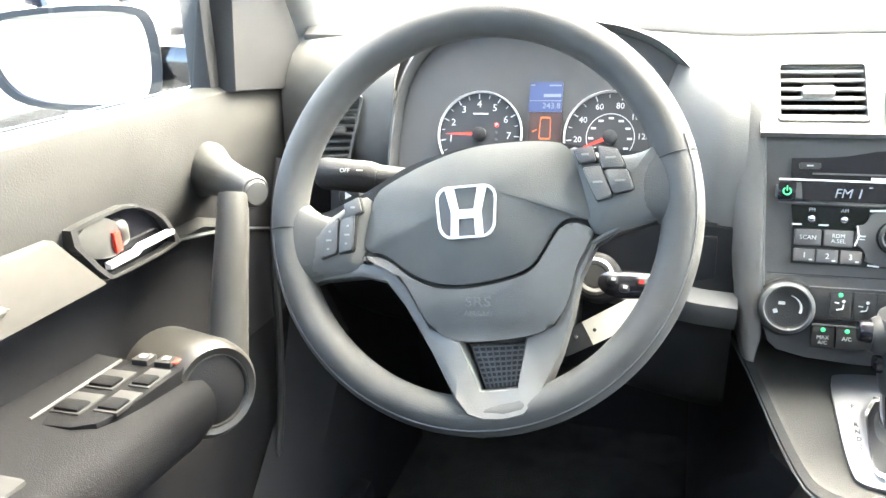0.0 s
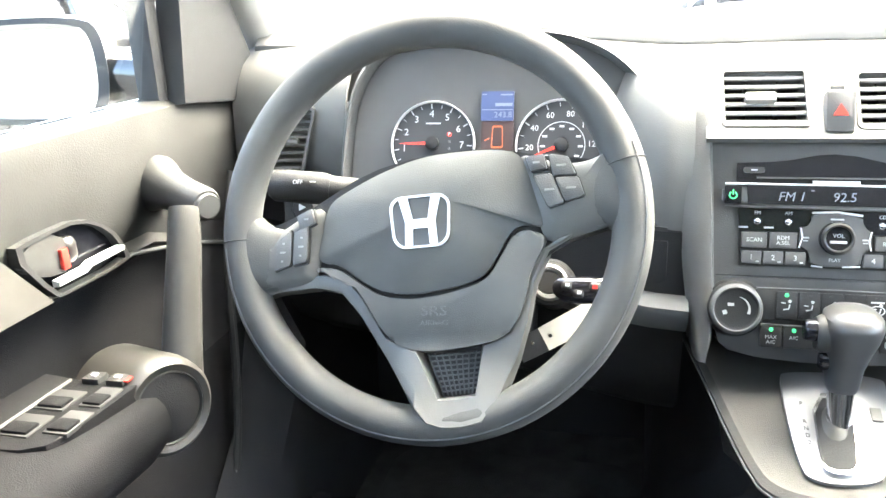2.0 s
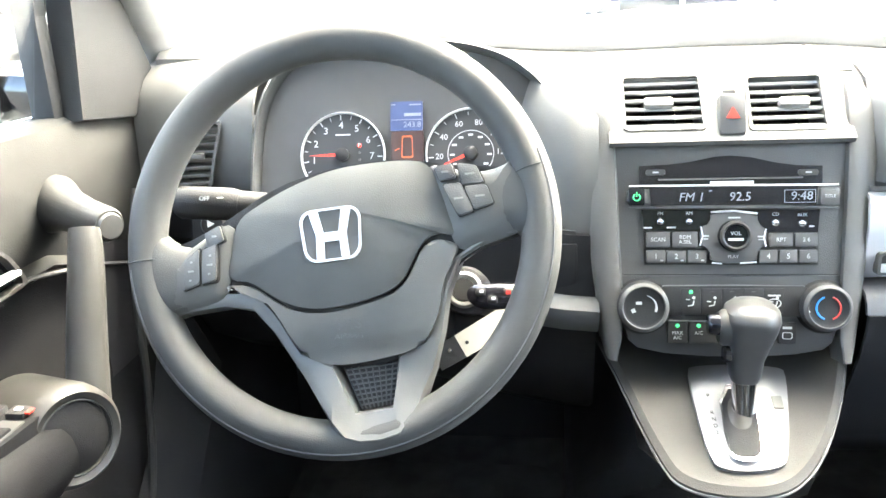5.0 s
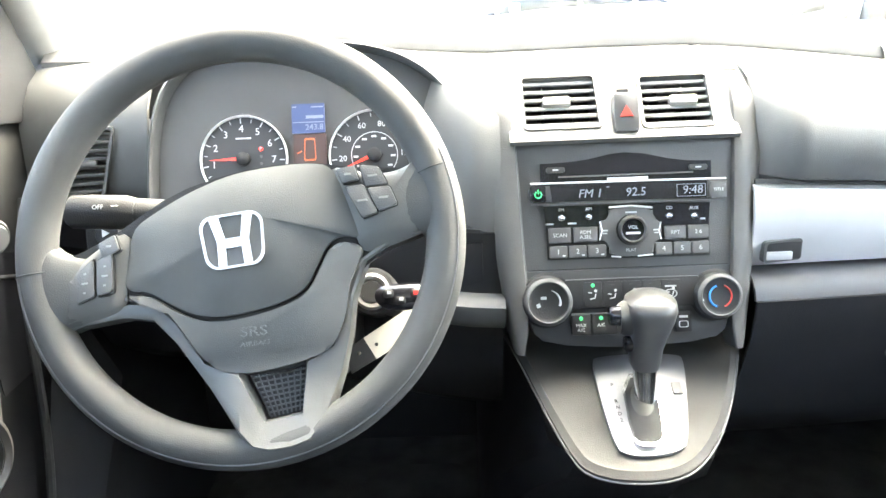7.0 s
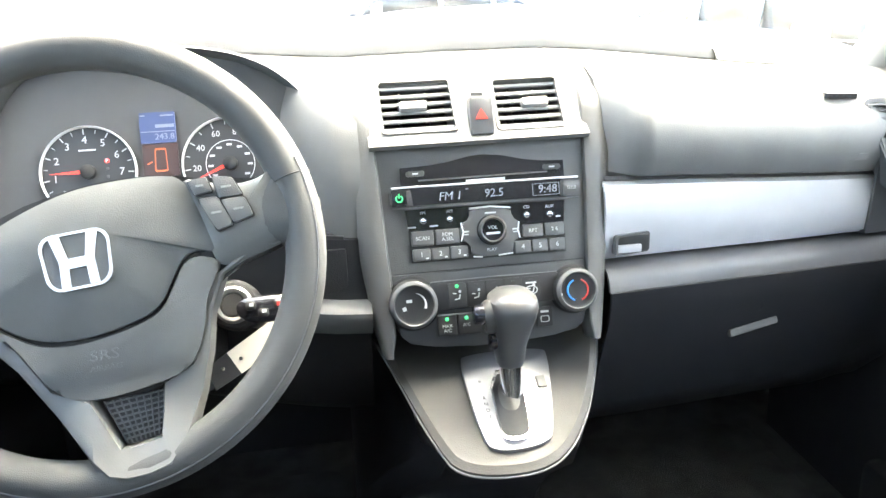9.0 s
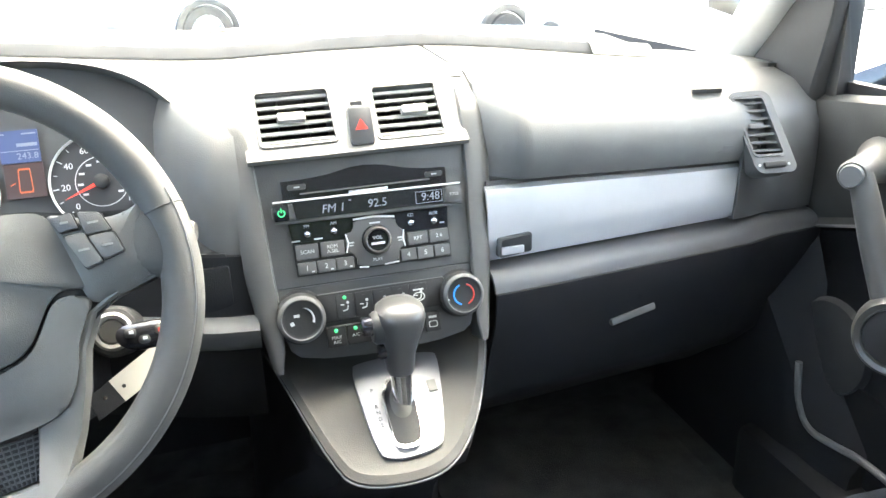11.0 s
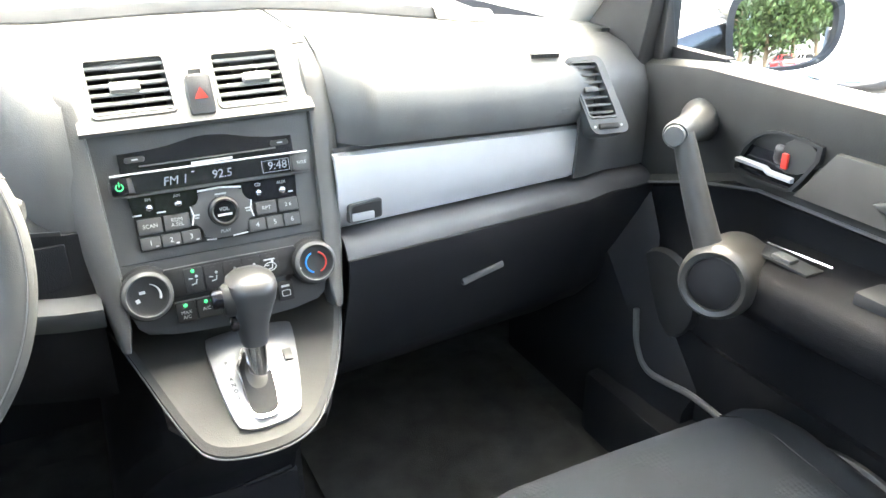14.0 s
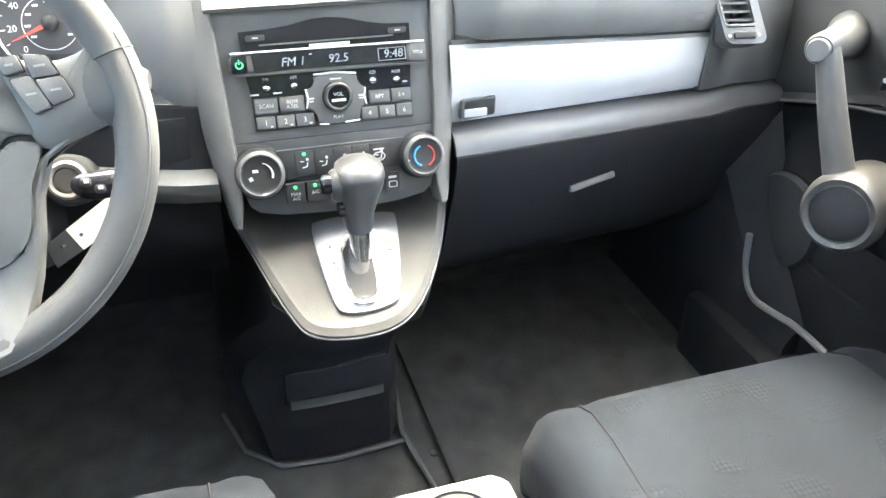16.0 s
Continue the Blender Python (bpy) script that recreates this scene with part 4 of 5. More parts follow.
for x, r in ((-0.0875, 0.0265), (0.0915, 0.0245)):
    kn = part("rotary_knob", lathe([(r * 1.12, -0.002), (r * 1.12, 0.002), (r * 1.02, 0.004), (r, 0.006), (r * 0.97, 0.016), (r * 0.9, 0.0195), (r * 0.8, 0.0205), (r * 0.76, 0.0195), (r * 0.66, 0.0185), (0.001, 0.0183)], 48, c=(x, 0.0015, 0)), DARK, climate, "round black rotary knob")
    part("knob_ring", lathe([(r * 0.96, 0.0175), (r * 0.9, 0.0205), (r * 0.82, 0.0215), (r * 0.78, 0.0205)], 48, c=(x, 0.0015, 0)), STACK, kn)
    if x < 0:
        arc = [(x + 0.0125 * math.cos(radians(a)), 0.0015 + 0.0125 * math.sin(radians(a)), 0.0187) for a in spread(75, -20, 14)]
        part("fan_scale", tube(arc, [0.0003 + 0.0012 * k / 13 for k in range(14)], 6), WHITE, kn)
        part("fan_icon", box(0.004, 0.004, 0.0006, (x - 0.0105, -0.002, 0.0187), rz=20), WHITE, kn, smooth=False)
        part("off_print", box(0.006, 0.003, 0.0006, (x - 0.005, 0.006, 0.0187)), WHITE, kn, smooth=False)
    else:
        for m, a0, a1 in ((BLUEP, 110, 250), (RED, 70, -70)):
            arc = [(x + 0.0115 * math.cos(radians(a)), 0.0015 + 0.0115 * math.sin(radians(a)), 0.0187) for a in spread(a0, a1, 16)]
            part("heat_scale", tube(arc, 0.001, 6), m, kn)
        part("knob_dot", lathe([(0.0014, 0.0185), (0.0012, 0.0195), (0.0003, 0.0196)], 10, c=(x - 0.019, -0.002, 0.001)), WHITE, kn)

# ---- lower console and gear selector ----
DKM = leaning((0, 0.15, 0.455), 70.9)
deck = thing("lower_console", "warm grey plastic lower console with thin pale edge", "console", DKM)
dko = smooth_poly(mm((-136, 62), (-122, 22), (-78, -132), (-58, -156), (-12, -164), (28, -159), (58, -136), (92, -84), (130, 10), (138, 62)), 2)
part("deck_panel", loft([[(x, y, z) for x, y in scaled(dko, s, 0, dy)] for s, dy, z in ((0.9, 0.02, -0.05), (0.985, 0.002, -0.012), (1.0, 0, -0.003), (0.992, 0, 0.0), (0.92, -0.004, 0.004), (0.86, -0.006, 0.002), (0.02, 0, 0.0))]), DECKM, deck)
low = [p for p in dko if p[1] < 0.05]
k0 = min(range(len(low)), key=lambda i: (low[i][0] - -0.13) ** 2 + (low[i][1] - 0.05) ** 2)
edge = low[k0:] + low[:k0]
part("edge_piping", tube([(x * 1.003, y * 1.003, -0.003) for x, y in edge], 0.0012, 6), SEAL, deck, "thin pale edge line")
plate = part("selector_plate", dome(smooth_poly(mm((-40, -8), (-30, -2), (12, 1), (55, -2), (63, -10), (40, -122), (28, -133), (0, -138), (-22, -136), (-34, -126)), 2), 0.006, 0.0095, 6, 4, floor=0.0), PLATEM, deck, "satin silver selector plate")
hole = smooth_poly(mm((-11, -40), (22, -40), (16, -116), (9, -126), (-9, -126), (-15, -116)), 1)
part("slot_frame", frame_ring(scaled_about(hole, 1.12), hole, 0.006, 0.0115), CHROME, plate)
part("slot", prism(hole, 0.004, 0.0102), DARK, plate, "glossy black selector slot")
part("slot_slide", dome(smooth_poly(mm((-6, -48), (18, -48), (13, -92), (-9, -90)), 2), 0.0102, 0.0135, 2, 4), METALG, plate)
for k, t in enumerate("PRND21"):
    y = -0.048 if k == 0 else -0.062 - 0.0085 * k
    lettering(t, 0.0065, -0.0235 + 0.0004 * k, y, 0.0101, DARK, plate, "gear_letter")
part("release_slot", box(0.01, 0.016, 0.0016, (0.043, -0.055, 0.0098), 0.0006), PILLAR, plate)
sel = thing("gear_selector", "grey gear lever with side button and chrome stem", "gear lever", Matrix.Translation((0.008, 0.082, 0.43)))
part("stem", tube([(0, 0, -0.005), (0, 0.004, 0.02), (0.0, 0.01, 0.052)], [0.0125, 0.0115, 0.0125], 20), CHROME, sel, "chrome stem")
kr = []
for z, w, d, cy, cx in ((0.044, 0.0135, 0.014, 0.009, 0.0), (0.049, 0.0155, 0.016, 0.01, 0.0), (0.066, 0.0175, 0.019, 0.012, 0.0), (0.082, 0.0205, 0.023, 0.013, 0.002), (0.096, 0.0245, 0.027, 0.013, 0.003), (0.108, 0.0265, 0.029, 0.014, 0.004), (0.116, 0.025, 0.027, 0.015, 0.004), (0.121, 0.019, 0.021, 0.016, 0.004), (0.1235, 0.009, 0.011, 0.016, 0.004)):
    kr.append([(cx + w * math.copysign(abs(math.cos(a)) ** 0.8, math.cos(a)), cy + d * math.copysign(abs(math.sin(a)) ** 0.8, math.sin(a)), z) for a in spread(0, 2 * math.pi, 29)[:-1]])
part("lever_knob", loft(kr), material("lever_grey", (0.045, 0.045, 0.045), 0.35, grain=0.1), sel, "smooth grey lever knob")
part("knob_side", loft([[(-0.0235 + dx, 0.012 + 0.018 * s * math.cos(a), 0.098 + 0.019 * s * math.sin(a)) for a in spread(0, 2 * math.pi, 21)[:-1]] for dx, s in ((0.012, 1.0), (0.0, 0.95), (-0.004, 0.8))]), GRIPM, sel)
part("release_button", loft([[(-0.025 + dx, 0.01 + 0.0105 * s * math.cos(a), 0.102 + 0.0105 * s * math.sin(a)) for a in spread(0, 2 * math.pi, 21)[:-1]] for dx, s in ((0.0, 1.0), (-0.011, 1.0), (-0.013, 0.85), (-0.0132, 0.1))]), GLOSS, sel, "round black lever release button")
part("lower_button", loft([[(-0.015 + dx, 0.006 + 0.007 * s * math.cos(a), 0.073 + 0.0095 * s * math.sin(a)) for a in spread(0, 2 * math.pi, 17)[:-1]] for dx, s in ((0.0, 1.0), (-0.006, 1.0), (-0.0085, 0.7), (-0.0087, 0.1))]), GLOSS, sel)
# under the deck
under = thing("console_base", "dark plastic console base with storage pocket above the floor", "console")
rings = []
for z, wl, wr, y in ((0.40, -0.09, 0.085, 0.03), (0.36, -0.095, 0.09, 0.06), (0.30, -0.12, 0.085, 0.13), (0.24, -0.15, 0.082, 0.18), (0.2, -0.16, 0.08, 0.195), (0.03, -0.13, 0.083, 0.205)):
    rings.append([(wl, 0.6, z), (wl - 0.004, y + 0.05, z), (wl + 0.02, y + 0.008, z), (0.5 * (wl + wr), y, z), (wr - 0.02, y + 0.004, z), (wr, y + 0.04, z), (wr, 0.6, z)])
part("base_body", loft(rings), LOWER, under)
part("pocket_recess", box(0.15, 0.014, 0.06, (-0.01, 0.199, 0.175), 0.006), LOWER, under)
part("pocket_lip", loft([[(x, 0.196 - 0.012 * math.cos(x * 10), 0.145 + 0.02 * (x + 0.08) + dz) for x in spread(-0.08, 0.05, 10)] for dz in (0.0, 0.012, 0.016, 0.004)], closed=False, caps=False), DASH, under, "curved pocket lip")
part("pocket_edge", tube([(-0.01, 0.189, 0.207), (0.055, 0.192, 0.212)], 0.003, 6), LOWER, under)
part("carpet_edge", tube([(-0.175, 0.33, 0.035), (-0.15, 0.25, 0.028), (-0.1, 0.205, 0.026), (-0.02, 0.197, 0.026), (0.084, 0.204, 0.028)], 0.004, 6), SEAL, under)
part("carpet_edge", tube([(0.1, 0.34, 0.03), (0.084, 0.22, 0.03), (0.1, 0.1, 0.03), (0.115, -0.1, 0.03)], 0.004, 6), SEAL, under)
part("carpet_clip", lathe([(0.006, 0.02), (0.005, 0.024), (0.001, 0.025)], 12, c=(0.12, 0.17, 0)), SEAL, under)


# ---- dashboard details ----
# The trim is not cut; a black block paints the slot's inner shade.
part("trim_slot_shade", box(0.04, 0.02, 0.02, (0.166, 0.1668, 0.572), 0.002), SHADE, dash, "finger slot in the trim, its shade painted as a dark block")
part("slot_latch", box(0.028, 0.006, 0.009, (0.162, 0.1565, 0.567), 0.0015), SILVER, dash, "silver latch")
part("slot_surround", frame_ring(rounded(0.045, 0.024, 0.004), rounded(0.039, 0.019, 0.003), -0.006, 0.002), STACK, dash).matrix_local = Matrix.Translation((0.166, 0.1585, 0.572)) @ pose(0, 0, 0, 90, 0, 13)
gl = box(0.075, 0.008, 0.010, (-0.012, 0.006, 0), 0.003)
gh = part("glove_handle", gl, DASH, dash, "grey glove box handle")
gh.matrix_local = Matrix.Translation((0.36, yd(0.36) - 0.019, 0.436)) @ pose(0, 0, 0, -20, -4, 13)
part("glove_lock", lathe([(0.006, 0), (0.005, 0.004), (0.001, 0.0045)], 14), LOWER, dash).matrix_local = Matrix.Translation((0.35, yd(0.35) - 0.018, 0.462)) @ pose(0, 0, 0, 110)
part("pad_groove", dash_strip(0.134, 0.534, lambda x: [(0.006, 0.650, 0), (0.004, 0.645, 0)], 16, 0.002), SHADE, dash)
part("airbag_print", box(0.03, 0.001, 0.008, (0.485, yd(0.485) - 0.0155, 0.682 + zs(0.485) - 0.01)), DASH, dash)
part("speaker_grille", dash_strip(0.385, 0.478, lambda x: [(0.45 - 0.1 * x, 0.7695, 1), (0.4625 - 0.1 * x, 0.783, 1), (0.468 - 0.1 * x, 0.785, 1), (0.476 - 0.1 * x, 0.7855, 1)], 8, 0.003), STACK, dash, "grey speaker grille")
sg = bmesh.new()
for k in range(9):
    box(0.004, 0.03, 0.006, (0.477 - 0.02 + 0.006 * k, 0.268 + 0.0015 * k, 0.7085 - 0.0006 * k), bm=sg, rz=-25)
part("side_defroster", sg, SHADE, dash, "slotted side defroster outlet")
# Darker strips over the riser and its foot paint the step's shade.
part("step_face_shade", dash_strip(-0.47, 0.384, lambda x: [(0.4605 - 0.1 * abs(x), 0.7692, 1), (0.463 - 0.1 * abs(x), 0.7755, 1), (0.4675 - 0.1 * abs(x), 0.7832, 1)], 24, 0.0015), STACK, dash, "step face along the dashboard top, its shade painted darker grey")
part("step_shadow_gap", dash_strip(-0.47, 0.384, lambda x: [(0.4585 - 0.1 * abs(x), 0.7685, 1), (0.4605 - 0.1 * abs(x), 0.7692, 1)], 24, 0.0015), STACK, dash)
part("joint_line", dash_strip(-0.2, -0.155, lambda x: [(-0.003, 0.606, 0), (-0.003, 0.602, 0)], 4, 0.002), SHADE, dash)
part("switch_cover", box(0.045, 0.006, 0.05, (-0.176, 0.163, 0.568), 0.003), LOWER, dash)


# ---- doors ----
def door_panel(s, name, x0, zo, front, label):
    """s: -1 for the driver's door, 1 for the passenger's. zo: height offset of this side."""
    d = thing(name, label, "car door", kind="structure")
    prof = [(-0.02, 0.742), (0.0, 0.742), (0.012, 0.735), (0.017, 0.715), (0.014, 0.67), (0.006, 0.625), (-0.002, 0.604), (0.003, 0.598), (0.005, 0.593), (-0.008, 0.588)]
    ys = spread(-1.3, front, 24)
    part("upper_panel", sweep_sheet([[(x0 - s * dx, y, z + zo - (0.12 * max(0, y - 0.18) if z > 0.7 else 0.32 * max(0, y - 0.1) * (z < 0.63))) for dx, z in prof] for y in ys], 0.008), DOORM, d, "grey grained upper door panel")
    prof = [(-0.009, 0.588), (-0.018, 0.575), (-0.02, 0.50), (-0.005, 0.44), (0.004, 0.36), (0.006, 0.16), (0.0, 0.06)]
    part("lower_panel", sweep_sheet([[(x0 - s * dx, y, z + zo - 0.32 * max(0, y - 0.1) * (z > 0.55)) for dx, z in prof] for y in ys], 0.008), DOORLOW, d, "dark lower door panel")
    part("belt_line", tube([(x0 - s * 0.006, y, 0.592 + zo - 0.32 * max(0, y - 0.1)) for y in spread(-1.3, front, 16)], 0.0025, 6), SEAL, d)
    part("window_seal", box(0.02, 1.35, 0.014, (x0 + s * 0.022, -0.49, 0.734 + zo), 0.004), RUBBER, d)
    part("outer_sill", box(0.06, 1.35, 0.02, (x0 + s * 0.06, -0.49, 0.7 + zo), 0.006), CARBLACK, d, "black painted outer sill")
    part("outer_skin", box(0.02, 1.9, 1.0, (x0 + s * 0.1, -0.4, 0.21 + zo)), CARBLACK, d)
    pane = part("window_glass", sweep_sheet([[(x0 + s * (0.025 - 0.22 * h), y, 0.745 + zo + h) for h in (0.0, 0.15, 0.3, 0.45)] for y in (-1.15, 0.18 if s < 0 else 0.30)], 0.004), GLASS, d, "clear side window")
    pane.visible_shadow = False
    return d


def door_fittings(d, s, x0, cap, root, rnd, bez, arm, shaft):
    """cap, root, rnd: grip end, its foot on the panel, and the round boss; bez: back, front, bottom, top of the handle recess."""
    R0, C0 = Vector(root), Vector(cap)
    g = part("pull_grip", tube([R0 + Vector((s * 0.02, 0.0, 0.0)), R0 - Vector((s * 0.006, 0, 0)), R0.lerp(C0, 0.25), R0.lerp(C0, 0.6), R0.lerp(C0, 0.95), R0.lerp(C0, 1.0)], [0.034, 0.031, 0.0235, 0.0195, 0.0185, 0.016], 24), GRIPM, d, "grey pull grip")
    part("grip_cap", tube([C0, R0.lerp(C0, 1.035)], [0.014, 0.0125], 20), STACK, g)
    part("grip_shaft", tube(smooth_poly(shaft, 2, False), [0.0145 + 0.005 * k / (4 * len(shaft) - 5) for k in range(len(smooth_poly(shaft, 2, False)))], 20, flat=0.9), GRIPM, g)
    axis = Vector((-s * 0.85, -0.4, 0.12)).normalized()
    m = Matrix.Translation(rnd) @ axis.to_track_quat("Z", "Y").to_matrix().to_4x4()
    boss = part("grip_boss", lathe([(0.05, -0.09), (0.05, -0.012), (0.047, 0.0), (0.042, 0.006), (0.036, 0.004), (0.034, 0.0)], 40), METALG, d, "satin round boss at the grip's foot")
    boss.matrix_local = m
    part("boss_cap", lathe([(0.034, 0.001), (0.031, 0.003), (0.001, 0.004)], 40), LOWER, boss, "dark inset disc")
    part("boss_rim", lathe([(0.0335, 0.001), (0.0345, 0.0045), (0.036, 0.003)], 40), GRIPM, boss)
    # handle recess
    y0, y1, z0, z1 = bez
    M = Matrix.Translation((x0 - s * 0.015, 0, 0)) @ Matrix(((0, 0, -s, 0), (1, 0, 0, 0), (0, 1, 0, 0), (0, 0, 0, 1)))
    w = y1 - y0
    h = z1 - z0
    out = smooth_poly([(y0, z1 - 0.03 * h), (y0 + 0.25 * w, z1 + 0.04 * h), (y0 + 0.6 * w, z1 + 0.04 * h), (y0 + 0.86 * w, z0 + 0.7 * h), (y1, z0 + 0.16 * h), (y1 - 0.01 * w, z0), (y0 + 0.36 * w, z0), (y0 + 0.27 * w, z0 + 0.06 * h)], 1)
    fr = part("handle_bezel", frame_ring(out, scaled_about(out, 0.9), -0.02, 0.006), DARK, d)
    fr.matrix_local = M
    part("handle_recess", prism(scaled_about(out, 0.95), -0.02, -0.004), GLOSS, fr, "black handle recess")
    part("door_lever", loft([[(y, z, q) for z, q in ((zz - 0.0035, 0.002), (zz - 0.0025, 0.009), (zz + 0.002, 0.01), (zz + 0.0035, 0.002))] for y, zz in ((y0 + 0.3 * w, z0 + 0.24 * h), (y0 + 0.55 * w, z0 + 0.24 * h), (y0 + 0.6 * w, z0 + 0.29 * h), (y0 + 0.93 * w, z0 + 0.29 * h))]), SILVER, fr, "satin silver door lever")
    part("lock_body", prism(smooth_poly([(y0 + 0.08 * w, z0 + 0.55 * h), (y0 + 0.1 * w, z0 + 0.95 * h), (y0 + 0.42 * w, z0 + 1.0 * h), (y0 + 0.48 * w, z0 + 0.4 * h), (y0 + 0.36 * w, z0 + 0.3 * h)], 1), -0.004, 0.005, 0.002), GRIPM, fr)
    tab = box(0.009, 0.02, 0.006, (y0 + 0.4 * w, z0 + 0.55 * h, 0.006), 0.0015)
    part("lock_tab", tab, RED, fr, "red unlocked tab")
    part("lock_knob", dome(rounded(0.018, 0.026, 0.006, (y0 + 0.5 * w, z0 + 0.6 * h)), 0.0, 0.006, 3, 4), METALG, fr)
    # trim insert behind the handle
    ins = [(y0 + 0.26 * w, z0 + 0.0 * h), (y0 - 0.012, z1 - 0.04 * h), (y0 - 0.5, z1 + 0.12 * h), (y0 - 0.5, z0 + 0.02 * h)]
    ti = part("trim_insert", prism(ins, -0.006, 0.008, 0.003), TAUPE, d, "taupe satin trim insert")
    ti.matrix_local = M
    part("insert_pull", prism(smooth_poly([(y0 - 0.06, z0 + 0.25 * h), (y0 - 0.09, z0 + 0.55 * h), (y0 - 0.3, z0 + 0.6 * h), (y0 - 0.3, z0 + 0.2 * h)], 2), 0.006, 0.012, 0.004), TAUPE, ti)
    # armrest
    ax0, ax1, ay, az = arm
    rings = []
    for y, k in ((ay, 0.85), (ay - 0.02, 1.0), (ay - 0.2, 1.0), (ay - 0.45, 1.0), (ay - 0.75, 1.0)):
        lift = 0.03 * min(1, max(0, (ay - y) / 0.5))
        edge = [(ax1 + s * 0.035, az + 0.012 * k), (ax1 + s * 0.012, az + 0.008 * k), (ax1, az - 0.006), (ax1 - s * 0.002, az - 0.03), (ax1 + s * 0.008, az - 0.055 * k), (ax1 + s * 0.04, az - 0.075 * k)]
        rings.append([(ax0, y, az + 0.02 + lift)] + [(x, y, z + lift) for x, z in smooth_poly(edge, 2, False)] + [(ax0, y, az - 0.085 + lift)])
    part("armrest", loft(rings), ARMREST, d, "dark padded armrest")
    return d


door1 = door_panel(-1, "door_1", -0.72, 0.0, 0.40, "grey moulded driver door with armrest and window switches")
door_fittings(door1, -1, -0.72, (-0.618, 0.063, 0.647), (-0.71, 0.115, 0.657), (-0.612, -0.064, 0.484), (-0.122, 0.036, 0.594, 0.656), (-0.735, -0.605, -0.075, 0.496), [(-0.634, 0.045, 0.65), (-0.63, 0.032, 0.62), (-0.625, 0.002, 0.555), (-0.618, -0.028, 0.49)])
swp = part("switch_panel", prism(smooth_poly([(-0.695, -0.205), (-0.69, -0.085), (-0.63, -0.06), (-0.622, -0.075), (-0.628, -0.165), (-0.64, -0.2)], 1), 0.5, 0.5195, 0.002), ARMREST, door1, "black window switch panel")
for x, y, w, l in ((-0.675, -0.125, 0.03, 0.034), (-0.641, -0.115, 0.022, 0.034), (-0.675, -0.168, 0.03, 0.034), (-0.641, -0.158, 0.024, 0.036)):
    # A thin near-black block paints the shade of each switch well.
    part("switch_well", box(w, l, 0.004, (x, y, 0.519), 0.001), SHADE, swp)
    b = part("window_switch", box(w * 0.85, l * 0.5, 0.008, (x, y - 0.006, 0.5195), 0.0025), ARMREST, swp)
part("switch_trim", tube([(-0.695, -0.2, 0.5205), (-0.691, -0.09, 0.5205)], 0.0015, 6), SEAL, swp)
for x, m in ((-0.668, DARK), (-0.643, DARK)):
    b = part("lock_switch", box(0.018, 0.016, 0.008, (x, -0.086, 0.521), 0.002), m, swp)
    part("switch_symbol", box(0.006, 0.005, 0.001, (x, -0.086, 0.5255)), WHITE, b, smooth=False)
part("red_edge", box(0.008, 0.012, 0.002, (-0.634, -0.085, 0.5235), 0.0005), RED, swp, "red switch edge")
# Solid block, no hollow: its black paints the cup's inner shade.
part("armrest_cup_shade", box(0.06, 0.14, 0.02, (-0.66, -0.34, 0.513), 0.006), SHADE, door1, "dark block painting the shade of the armrest's pull cup")

door2 = door_panel(1, "door_2", 0.70, -0.052, 0.40, "grey moulded passenger door with armrest and pull grip")
door_fittings(door2, 1, 0.70, (0.56, 0.086, 0.628), (0.69, 0.172, 0.612), (0.568, -0.005, 0.457), (-0.047, 0.101, 0.558, 0.63), (0.715, 0.60, 0.03, 0.462), [(0.575, 0.088, 0.628), (0.576, 0.078, 0.605), (0.58, 0.056, 0.55), (0.585, 0.025, 0.485)])
sp2 = part("switch_panel", box(0.03, 0.1, 0.004, (0.655, -0.03, 0.4835), 0.001), DARK, door2)
part("window_switch", box(0.018, 0.03, 0.01, (0.653, -0.035, 0.4855), 0.003), STACK, sp2)
part("switch_trim", tube([(0.672, 0.01, 0.4865), (0.672, -0.09, 0.492)], 0.002, 6), CHROME, sp2, "bright edge")
# Same painted shade for the passenger armrest's cup.
part("armrest_cup_shade", box(0.05, 0.1, 0.02, (0.655, -0.2, 0.49), 0.006), SHADE, door2)
part("door_pocket", loft([[(0.70, y, z0), (0.70 - t, y, z0 + 0.01), (0.70 - t, y, z1), (0.70, y, z1)] for y, t, z0, z1 in ((0.28, 0.008, 0.15, 0.30), (0.1, 0.02, 0.12, 0.28), (-0.6, 0.03, 0.12, 0.28))]), DOORLOW, door2)
part("pocket_speaker", lathe([(0.075, 0), (0.07, 0.01), (0.001, 0.012)], 40), DARK, door2, "dark round speaker").matrix_local = Matrix.Translation((0.688, 0.2, 0.32)) @ pose(0, 0, 0, 0, -90)

